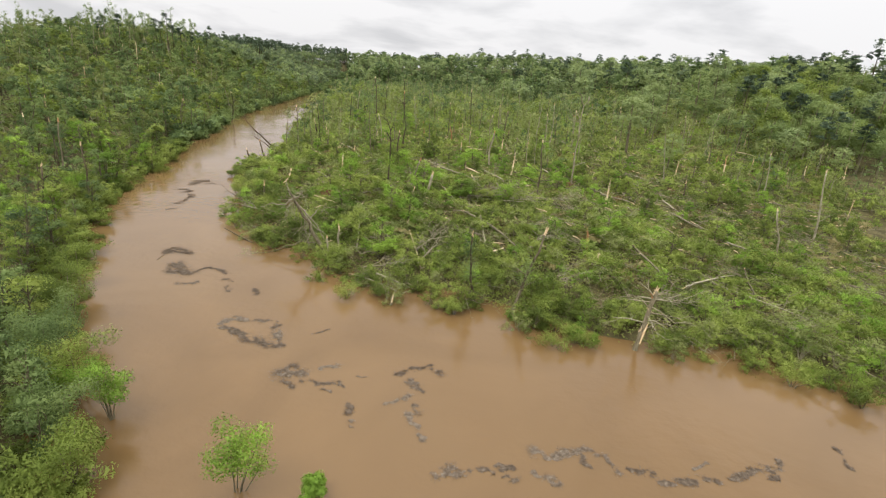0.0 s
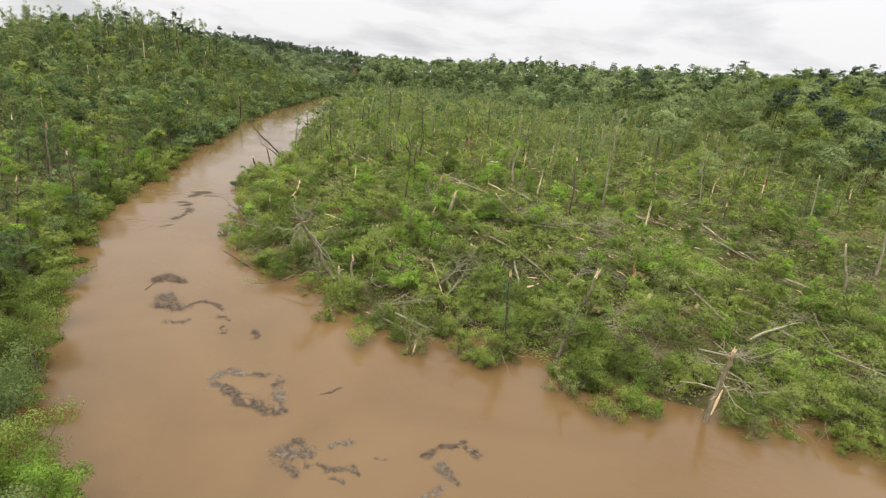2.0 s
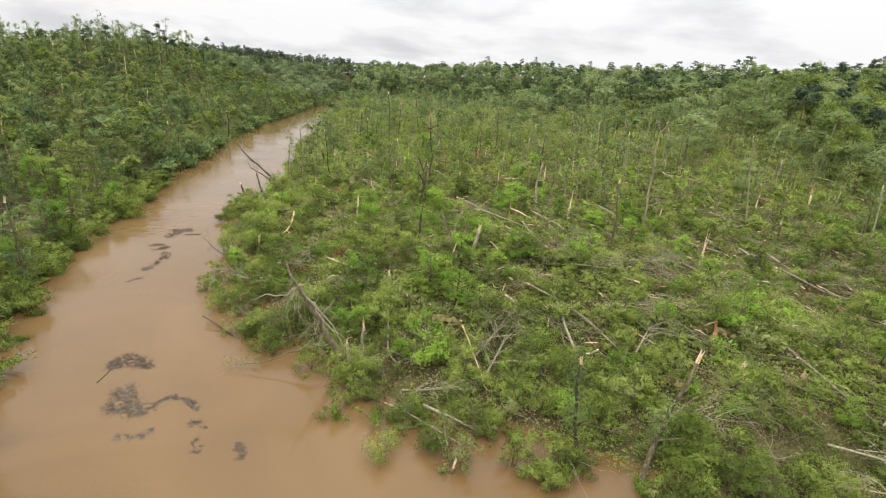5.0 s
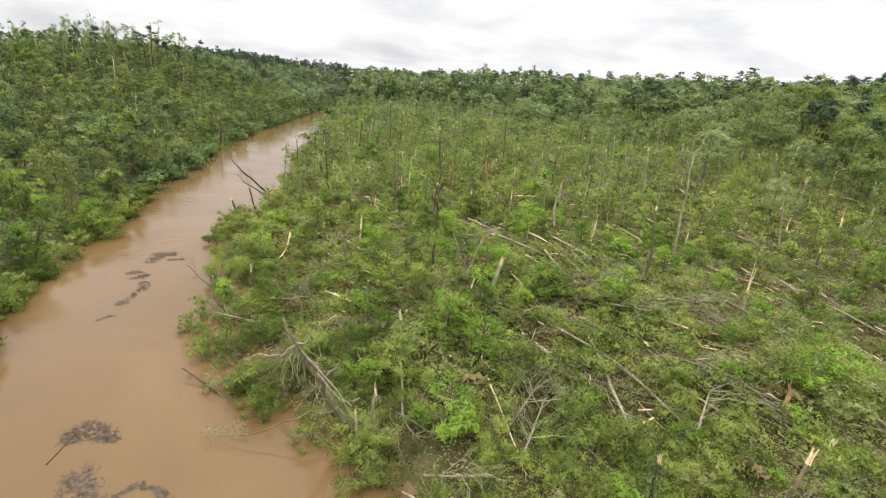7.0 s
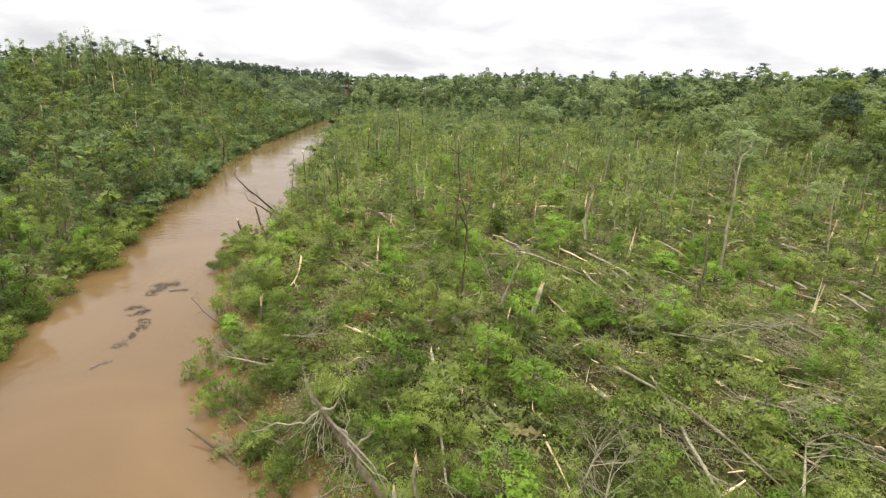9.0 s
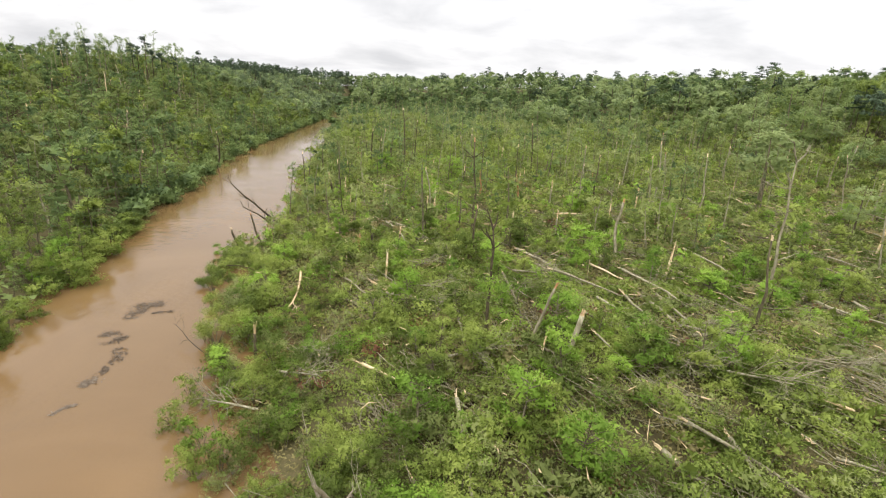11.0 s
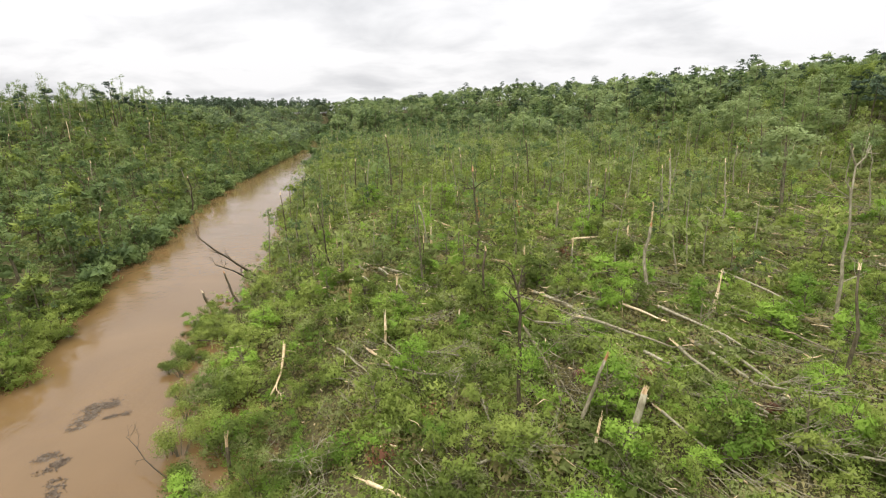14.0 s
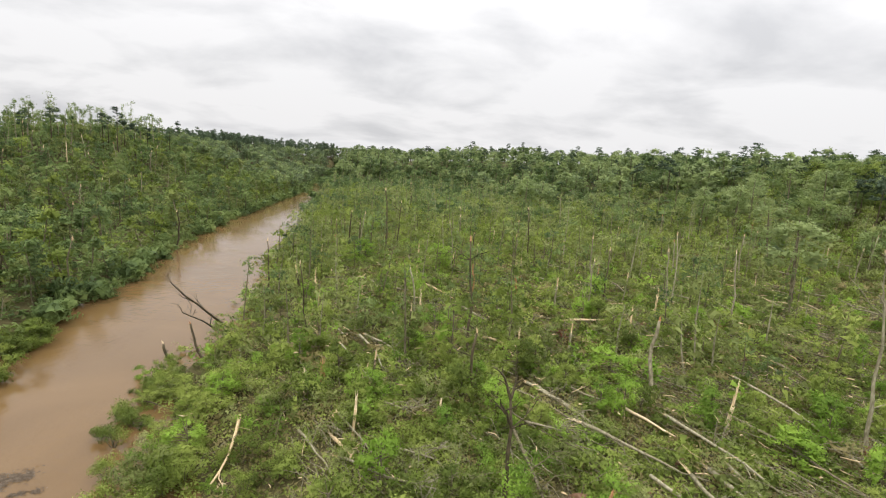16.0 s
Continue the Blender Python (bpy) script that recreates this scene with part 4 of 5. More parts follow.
# (base x, y), (top x, y, z), radius, look, share of torn wood, branches, tufts
SNAGS_CLEARING = [
    ((20.2, 97.5), (20.4, 99.3, 18.8), 0.24, "grey", 0, 4, 0),
    ((-12, 82.6), (-11.9, 83.8, 13), 0.22, "dark", 0, 2, 1),
    ((-5.4, 79.9), (-4.4, 80, 8.1), 0.34, "grey", 0.14, 0, 0),
    ((0.2, 98.7), (0.3, 99.9, 7.5), 0.22, "pale", 0.5, 0, 0),
    ((8.9, 98.6), (9.3, 98.6, 9.5), 0.26, "pale", 0.5, 0, 0),
    ((12.4, 86.5), (12.2, 86.8, 13.4), 0.22, "brown", 0.03, 2, 0),
    ((-13, 108.6), (-13.8, 111.6, 17.8), 0.24, "dark", 0.04, 5, 2),
    ((23.7, 85.2), (23.7, 85.2, 8.9), 0.3, "pale", 0.6, 0, 0),
    ((16.9, 64.5), (16.4, 64.5, 6.1), 0.26, "orange", 0.5, 0, 0),
    ((-27.6, 105.5), (-27.7, 105.6, 5.5), 0.42, "orange", 0.6, 0, 0),
    ((-28.5, 102.3), (-28.9, 103.2, 5.2), 0.2, "pale", 0.5, 0, 0),
    ((-38.3, 133.8), (-39.4, 133.8, 8.2), 0.28, "dark", 0.25, 0, 0),
]
SNAGS_PLAIN = [
    ((-36.9, 137), (-37.3, 137, 7.1), 0.34, "pale", 0.5, 0, 0),
    ((-46.3, 141.3), (-47.2, 143.1, 9.8), 0.22, "dark", 0.03, 3, 0),
    ((-7.9, 108.8), (-8, 108.8, 9), 0.2, "brown", 0.3, 0, 0),
    ((5, 104.4), (5.3, 106.6, 12.1), 0.26, "grey", 0.08, 1, 0),
    ((7.8, 121.4), (8, 121.4, 9.3), 0.2, "pale", 0.3, 0, 0),
    ((8.6, 136.5), (9.4, 138.2, 13.9), 0.22, "dark", 0.05, 3, 0),
    ((-22.6, 95.9), (-22.6, 96.8, 6.4), 0.2, "pale", 0.4, 0, 0),
    ((-15.7, 97.5), (-15.6, 97.5, 6.1), 0.2, "pale", 0.4, 0, 0),
    ((-30.1, 167.9), (-31.2, 169.3, 17.9), 0.3, "dark", 0.03, 3, 0),
    ((21.5, 140.9), (21.4, 142.8, 16.4), 0.2, "grey", 0.03, 2, 0),
    ((25.4, 128.7), (25.1, 131, 15.9), 0.2, "grey", 0.03, 2, 0),
    ((-8.5, 80.9), (-6.5, 81.2, 9.8), 0.18, "grey", 0.1, 0, 0),
]
SNAGS_FAR_PLAIN = [
    ((-7.6, 79.2), (-6.8, 80.6, 6.1), 0.2, "pale", 0.6, 0, 0),
    ((26.8, 110.3), (27, 110.4, 5.3), 0.24, "pale", 0.6, 0, 0),
    ((24.7, 124.6), (25, 124.6, 7), 0.22, "orange", 0.6, 0, 0),
    ((0, 160.6), (-0.8, 162.2, 17.1), 0.24, "dark", 0.04, 3, 0),
    ((-21.3, 144.5), (-21.5, 144.5, 7.4), 0.26, "pale", 0.5, 0, 0),
    ((-29.4, 136.3), (-29.4, 136.3, 6.9), 0.24, "pale", 0.5, 0, 0),
    ((7.1, 140.5), (7.3, 141.8, 15), 0.22, "grey", 0.04, 2, 0),
    ((20.2, 140), (19.9, 141.4, 13.8), 0.22, "grey", 0.04, 2, 0),
    ((-46.4, 112.3), (-47.9, 112.3, 2.6), 0.24, "dark", 0.1, 1, 0),
    ((-44.2, 114.6), (-45.9, 114.6, 4.6), 0.22, "dark", 0.1, 1, 0),
    ((-28.1, 172.2), (-27.8, 173.6, 15.4), 0.24, "dark", 0.03, 3, 0),
    ((55.9, 140.4), (55.1, 142.4, 16.4), 0.2, "grey", 0.04, 3, 0),
    ((-13.1, 59.8), (-13.9, 59.8, 4.9), 0.2, "grey", 0.2, 1, 0),
]
SNAGS_EAST = [
    ((31.7, 166.0), (31.2, 166.2, 12.4), 0.24, "grey", 0.05, 2, 0), ((46.5, 210.6), (45.8, 210.9, 14.0), 0.26, "grey", 0.05, 2, 0),
    ((45.0, 163.6), (44.2, 164.1, 15.0), 0.24, "grey", 0.04, 3, 0), ((-32.6, 248.0), (-32.4, 248.0, 15.5), 0.32, "dark", 0.03, 3, 0),
    ((-31.8, 81.6), (-31.6, 81.7, 3.8), 0.2, "dark", 0.3, 1, 0), ((-22.4, 161.9), (-22.5, 161.9, 8.0), 0.26, "pale", 0.4, 0, 0),
    ((6.7, 50.1), (9.4, 51.8, 9.0), 0.26, "brown", 0.08, 5, 2), ((3.1, 51.4), (1.9, 51.6, 8.2), 0.22, "dark", 0.06, 4, 3),
    ((17.1, 60.0), (17.2, 60.0, 4.4), 0.26, "pale", 0.5, 0, 0), ((57.2, 84.2), (56.1, 84.9, 13.3), 0.26, "grey", 0.04, 3, 0),
]
SNAGS_LEFT_BANK = [
    ((44.7, 71.7), (43.2, 72.8, 9.0), 0.18, "grey", 0.05, 6, 0), ((-14.5, 58.4), (-14.8, 58.4, 3.6), 0.18, "grey", 0.1, 0, 0),
    ((-47.4, 55.2), (-46.3, 56.1, 9.3), 0.22, "dark", 0.04, 5, 0), ((-51.0, 67.0), (-50.6, 67.5, 9.8), 0.2, "dark", 0.04, 4, 0),
    ((-79.0, 172.0), (-78.6, 172.1, 9.6), 0.28, "dark", 0.05, 3, 0), ((-5.6, 49.3), (-5.3, 49.0, 1.3), 0.22, "brown", 0.5, 1, 0),
]
SNAGS = SNAGS_CLEARING + SNAGS_PLAIN + SNAGS_FAR_PLAIN + SNAGS_EAST + SNAGS_LEFT_BANK
for i, (b, t, r, lk, pl_, br, tf) in enumerate(SNAGS):
    snag(b, t, r, lk, 600 + i, pl_, br, tf, None, (2.4, 1.7)[i] if i < 2 else 0.0)


# logs: one end, other end, radius, look, torn end, limbs
LOGS_CLEARING = [
    ((-7, 103.3), (-1.5, 94), 0.24, "grey", False, 2),
    ((-4.3, 95.5), (1.4, 90.1), 0.22, "grey", True, 3),
    ((4, 91.4), (5.6, 84.8), 0.28, "grey", True, 4),
    ((-0.8, 89.9), (2.8, 83.4), 0.2, "grey", False, 5),
    ((-3.5, 86.9), (4.4, 80.6), 0.22, "grey", True, 2),
    ((-21.5, 88.8), (-16.6, 83.4), 0.16, "brown", True, 3),
    ((-12.6, 91.1), (-8, 87.5), 0.15, "brown", True, 4),
    ((-9.8, 94.6), (-8.7, 83.1), 0.2, "brown", True, 5),
    ((-11.3, 116.5), (-5.4, 112.6), 0.22, "pale", True, 0),
    ((1, 125.1), (7.7, 127.5), 0.24, "pale", True, 0),
    ((31.2, 127.3), (34.1, 125.9), 0.26, "pale", True, 0),
    ((-16, 115.9), (-12.7, 104.4), 0.2, "brown", True, 5),
    ((-27.2, 96.2), (-23.3, 91.3), 0.16, "grey", False, 2),
    ((-14.3, 86.8), (-13.6, 80.6), 0.16, "grey", True, 3),
]
LOGS_PLAIN = [
    ((-21.5, 78.2), (-18.2, 76.5), 0.2, "pale", True, 0),
    ((21.8, 107.9), (24.7, 107.6), 0.2, "pale", True, 0),
    ((1.7, 89.7), (3.6, 83.3), 0.2, "grey", True, 2),
    ((0.4, 99.2), (3.2, 95.6), 0.2, "pale", True, 0),
    ((5.3, 82.3), (9.4, 83), 0.2, "grey", False, 4),
    ((-7.7, 102.7), (-3.7, 98.9), 0.22, "grey", True, 5),
    ((5.6, 92.1), (7.1, 85.1), 0.22, "grey", True, 2),
    ((3.7, 83.1), (5.6, 79.3), 0.2, "grey", False, 3),
    ((-23, 92.5), (-18, 89.1), 0.16, "grey", True, 4),
    ((-1.2, 69.4), (0.5, 67.3), 0.28, "grey", True, 5),
    ((5.2, 72.9), (6.1, 70.7), 0.2, "grey", False, 2),
    ((23.4, 96.6), (26.4, 93.7), 0.28, "brown", True, 3),
    ((21.6, 79.9), (20.4, 72.7), 0.2, "pale", True, 0),
    ((4.3, 61.1), (6.2, 62.1), 0.18, "pale", True, 0),
]
LOGS_BEND = [
    ((33.7, 95.2), (31.4, 83.5), 0.22, "grey", True, 3),
    ((11.8, 73.8), (12.6, 73.5), 0.2, "pale", True, 0),
    ((15.6, 65.9), (18.3, 67.6), 0.16, "pale", True, 0),
    ((23.6, 98.6), (30.1, 93.4), 0.24, "grey", True, 2),
    ((-8, 54.2), (-3.7, 52.9), 0.18, "grey", False, 3),
    ((-10.6, 54.8), (-5, 50.8), 0.12, "grey", True, 4),
    ((37.1, 96.9), (39.4, 84.5), 0.2, "grey", True, 5),
    ((28.6, 89.4), (30.7, 81.1), 0.2, "grey", False, 2),
    ((15.1, 109.1), (17.5, 92.6), 0.2, "grey", True, 3),
    ((3.8, 98.7), (8.7, 87.6), 0.2, "grey", True, 4),
    ((36, 63.3), (33.6, 54.5), 0.16, "brown", True, 5),
    ((26.2, 56.3), (34.1, 61.9), 0.2, "grey", True, 2),
]
LOGS_EAST = [
    ((30.0, 60.0), (37.0, 52.0), 0.2, "grey", True, 5), ((40.0, 70.0), (46.0, 60.0), 0.2, "grey", True, 5), ((20.0, 82.0), (24.0, 72.0), 0.2, "brown", True, 4), ((36.0, 48.0), (40.0, 41.0), 0.14, "grey", False, 5),
]
LOGS = LOGS_CLEARING + LOGS_PLAIN + LOGS_BEND + LOGS_EAST
for i, (p, q, r, lk, torn, br) in enumerate(LOGS):
    fallen(p, q, r, 700 + i, lk, torn, br)
# the bank's leaning dead trees and the branch floating in the stream
fallen((-25.7, 62.7), (-30.3, 65.0), 0.19, 760, "dark", False, 0, z=(-0.1, 0.75))


def dead_bank_tree():
    """The dead tree that leans out from the bank, with bleached limbs."""
    rs = np.random.default_rng(3)
    e = new("dead_tree")
    e.matrix_basis = Matrix.Translation((-15.3, 60.2, 0.5))

    def at(*p):
        return np.array(p) - (-15.3, 60.2, 0.5)
    part("trunk", Geo().tube(crooked([at(-15.3, 60.2, 0.2), at(-17.3, 59.7, 4.2), at(-19.0, 59.3, 7.2), at(-19.6, 59.1, 8.4)], rs, 12, 0.07), np.linspace(0.25, 0.08, 12) * rs.uniform(0.85, 1.15, 12), 9).mesh("trunk", BARK, True), e, "mossy brown leaning trunk")
    part("splintered_top", splinters(rs, at(-19.5, 59.1, 8.2), (-0.25, -0.1, 1), 0.10, 1.8, 5).mesh("splintered_top", BLEACHED), e, "bleached split top")
    for pts, r in (([(-19.0, 59.3, 7.3), (-20.2, 59.0, 6.5), (-21.4, 58.7, 6.6), (-22.6, 58.4, 6.2)], 0.075), ([(-19.0, 59.3, 7.3), (-18.2, 59.0, 7.7), (-17.9, 58.9, 8.5)], 0.10),
                   ([(-17.4, 59.7, 4.4), (-16.6, 59.3, 5.6), (-16.1, 59.2, 6.6)], 0.10), ([(-16.6, 59.9, 2.0), (-18.6, 59.2, 1.9), (-21.0, 58.4, 0.9), (-24.0, 58.0, 0.4)], 0.08),
                   ([(-18.8, 59.3, 7.0), (-16.6, 58.8, 5.0), (-14.6, 58.2, 2.4)], 0.09), ([(-18.2, 59.4, 6.2), (-16.8, 58.9, 4.6), (-15.0, 58.4, 3.6)], 0.07)):
        part("limb", Geo().tube(crooked([at(*p) for p in pts], rs, 9, 0.09), np.linspace(r, r * 0.3, 9), 6).mesh("limb", BARK if pts[-1][2] < 1 else BLEACHED, True), e, "mossy low limb" if pts[-1][2] < 1 else "bleached bare limb")
    for i in range(30):
        p = at(-15.3, 60.2, 0.5) + (at(-19.2, 59.2, 7.6) - at(-15.3, 60.2, 0.5)) * rs.uniform(0.4, 1.0)
        part("branch", branch_geo(rs, p, (rs.normal() * 0.7, rs.normal() * 0.5, -0.8 + rs.normal() * 0.4), rs.uniform(1.0, 2.6), 0.03, 2 if i % 2 else 1, 3).mesh("branch", BARK_GREY), e)
    for p in ((-22.6, 58.2, 0.9), (-23.6, 58.1, 0.7), (-24.5, 57.9, 0.5)):
        d = rs.normal(size=(90, 3))
        g = Geo(3)
        g.leaves(at(*p) + d * (0.45, 0.45, 0.3), d, 0.13, rs, 0.5, d + (0, 0, 0.8))
        part("foliage", g.mesh("foliage", LEAF_PALE), e, "sparse pale leaves")
    tagged(e, "dead leaning tree with bleached limbs over the water", "dead tree")


dead_bank_tree()


def torn_bank_tree():
    """The short torn trunk at the water with its hanging limbs."""
    rs = np.random.default_rng(8)
    e = new("broken_tree")
    e.matrix_basis = Matrix.Translation((18.1, 45.3, 0.1))
    line = crooked([(0, 0, -0.4), (0.25, 0.2, 1.6), (0.55, 0.5, 3.4), (0.9, 0.8, 5.0), (1.0, 0.9, 5.6)], rs, 12, 0.05)
    part("trunk", Geo().tube(line, np.linspace(0.25, 0.14, 12) * rs.uniform(0.86, 1.16, 12), 11).mesh("trunk", BARK, True), e, "mossy brown trunk")
    for k in (3, 6, 8, 10):
        part("torn_strip", splinters(rs, line[k] + rs.normal(size=3) * 0.12, (rs.normal() * 0.4, -0.5, rs.uniform(0.2, 1.0)), 0.09, rs.uniform(0.7, 1.5), 4).mesh("torn_strip", WOOD_PALE if k % 4 else WOOD_ORANGE), e, "strip of torn wood")
    part("split_face", Geo().tube([(0.2, -0.24, 0.7), (0.42, -0.02, 1.7), (0.75, 0.28, 2.7)], (0.05, 0.12, 0.03), 6).mesh("split_face", WOOD_PALE), e, "long pale split in the bark")
    part("splintered_top", splinters(rs, np.array([1.0, 0.9, 5.4]), (0.15, 0.1, 1), 0.17, 0.8, 7).mesh("splintered_top", WOOD_PALE), e, "pale torn wood")
    for a, k, up, ln in ((0.2, 5.2, 0.5, 1.9), (0.7, 5.0, 0.2, 2.4), (2.6, 5.2, 0.6, 1.7), (3.3, 4.6, 0.1, 2.2), (5.6, 4.2, -0.3, 2.6), (0.0, 3.6, -0.1, 3.0), (3.0, 2.6, 0.0, 2.8), (5.0, 3.4, -0.5, 2.4), (0.4, 2.8, -0.4, 3.2), (2.2, 4.0, 0.2, 2.2)):
        part("branch", branch_geo(rs, (0.16 * k, 0.15 * k, k), (math.cos(a), math.sin(a), up), ln, 0.065, 2, 4).mesh("branch", BARK_GREY), e)
    tagged(e, "torn tree trunk with bare hanging limbs at the water", "broken tree", "snapped trees")


torn_bank_tree()


def fallen_crown(x, y, s, turn, seed):
    """The bare top of a felled tree: a fan of fine grey limbs in the undergrowth."""
    rs = np.random.default_rng(seed)
    e = new("felled_tree")
    e.matrix_basis = pose(x, y, ground_at(x, y), 0, 0, turn)
    part("trunk", Geo().tube([(-1.5 * s, 0, 1.0), (0, 0, 1.5), (1.4 * s, 0, 1.9)], (0.11, 0.08, 0.04), 6).mesh("trunk", BARK_GREY, True), e)
    for i in range(11):
        k = rs.uniform(-0.6, 1.3)
        w = (0.8, rs.normal() * 0.9, rs.uniform(0.0, 0.9))
        part("branch", branch_geo(rs, (k * s, 0, 1.7 + 0.3 * k), w, s * rs.uniform(0.9, 1.9), 0.035, 3 if i % 2 else 2, 3).mesh("branch", BARK_GREY), e)
    tagged(e, "bare grey crown of a felled tree in undergrowth", "felled tree", "felled treetops")


for i, (x, y, s_, a_) in enumerate([(-2.8, 59.6, 1.9, 70), (10.7, 54.7, 1.6, -25), (-3.2, 62.0, 1.5, 60), (-17.1, 88.4, 1.5, -30), (-12.9, 78.4, 1.3, 10), (9.8, 62.6, 1.7, 60), (7.3, 76.5, 1.8, -35), (-26.5, 77.2, 1.4, -20), (10.4, 67.9, 1.4, -50), (6.3, 83.3, 1.4, -55), (2.9, 78.0, 1.6, -40), (-27.0, 81.1, 1.3, -20),
                                   (-17.2, 91.6, 1.3, -40), (-19.2, 97.8, 1.4, -50), (-7.1, 94.7, 1.4, -45), (-8.0, 55.5, 1.2, -10), (33.0, 50.0, 1.6, -70), (14.0, 79.0, 1.6, -45), (22.0, 52.0, 1.5, -40), (-30.0, 73.5, 1.2, 190)]):
    fallen_crown(x, y, s_, a_, 850 + i)
fallen((-45.2, 124.2), (-50.6, 119.6), 0.26, 764, "dark", False, 6, z=(0.3, 7.3))
fallen((-44.6, 121.5), (-48.0, 117.0), 0.2, 765, "dark", False, 4, z=(0.3, 4.6))
fallen((-34.5, 80.5), (-40.0, 84.0), 0.08, 766, "dark", False, 4, z=(0.2, 1.6))
fallen((-27.5, 68.0), (-32.0, 74.0), 0.06, 767, "dark", False, 4, z=(0.1, 1.4))
fallen((-45.5, 103.5), (-41.0, 100.0), 0.12, 768, "dark", True, 4, z=(0.0, 1.6))

for i, (x, y, r) in enumerate([(-6.3, 87.4, 0.95), (-1.4, 83.0, 0.7), (-18.1, 86.2, 0.7), (5.1, 82.6, 0.75), (16.6, 122.2, 0.9), (-31.4, 148.7, 0.9), (2.5, 92.5, 0.6), (12.0, 127.0, 0.8), (20.5, 117.0, 0.8)]):
    root_plate(x, y, r, 800 + i)


def more_timber():
    """The rest of the windthrow: snapped trunks and logs all over the plain, felled the same way."""
    rs = np.random.default_rng(91)
    n = 0
    while n < 72:
        x, y = rs.uniform(-45, 95), rs.uniform(58, 215)
        z, dr, dl, side = (a[0] for a in site(np.array([x]), np.array([y])))
        if side != 1 or dr < 5 or x > 25 + 0.5 * y or min(math.hypot(x - s[0][0], y - s[0][1]) for s in SNAGS) < 4 or (y < 92 and rs.random() < 0.7):
            continue
        lk = rs.choice(["pale", "pale", "brown", "grey", "grey", "dark", "orange"])
        if y < 118 and lk in ("pale", "orange"):
            continue
        h = rs.uniform(2.5, 6.5) if lk in ("pale", "orange") else rs.uniform(4, 11)
        snag((x, y), (x + rs.normal() * 0.05 * h, y + rs.normal() * 0.05 * h, z + h), rs.uniform(0.13, 0.26), lk, 2000 + n, rs.uniform(0.25, 0.6) if h < 6.5 else 0.05, int(rs.integers(0, 4)) if h > 5 else 0)
        n += 1
    n = 0
    while n < 55:
        y = rs.uniform(40, 290)
        x = rs.uniform(-190, -40)
        z, dr, dl, side = (a[0] for a in site(np.array([x]), np.array([y])))
        if side != -1 or dl < 1 or dl > 85 or x < -60 - 0.62 * y:
            continue
        lk, h = rs.choice(["brown", "grey", "dark", "pale"], p=[0.35, 0.3, 0.2, 0.15]), rs.uniform(6, 11)
        snag((x, y), (x + rs.normal() * 0.06 * h, y + rs.normal() * 0.06 * h, z + h), rs.uniform(0.16, 0.26), lk, 2500 + n, 0.08, int(rs.integers(1, 4)),
             label="snapped tree trunk standing on the wooded hillside")
        n += 1
    n = 0
    while n < 150:
        x, y = rs.uniform(-40, 80), rs.uniform(62, 175)
        z, dr, dl, side = (a[0] for a in site(np.array([x]), np.array([y])))
        ln, a = 3.0 + 10.0 * rs.random() ** 1.6, radians(rs.normal(-56, 16))
        q = (x + ln * math.cos(a), y + ln * math.sin(a))
        if side != 1 or dr < 8 or x > 30 + 0.4 * y or site(np.array([q[0]]), np.array([q[1]]))[3][0] != 1:
            continue
        fallen((x, y), q, rs.uniform(0.10, 0.24), 3000 + n, rs.choice(["grey", "dark", "brown", "pale"], p=[0.52, 0.0, 0.38, 0.10]), rs.random() < 0.7, int(rs.integers(1, 4)))
        n += 1


more_timber()


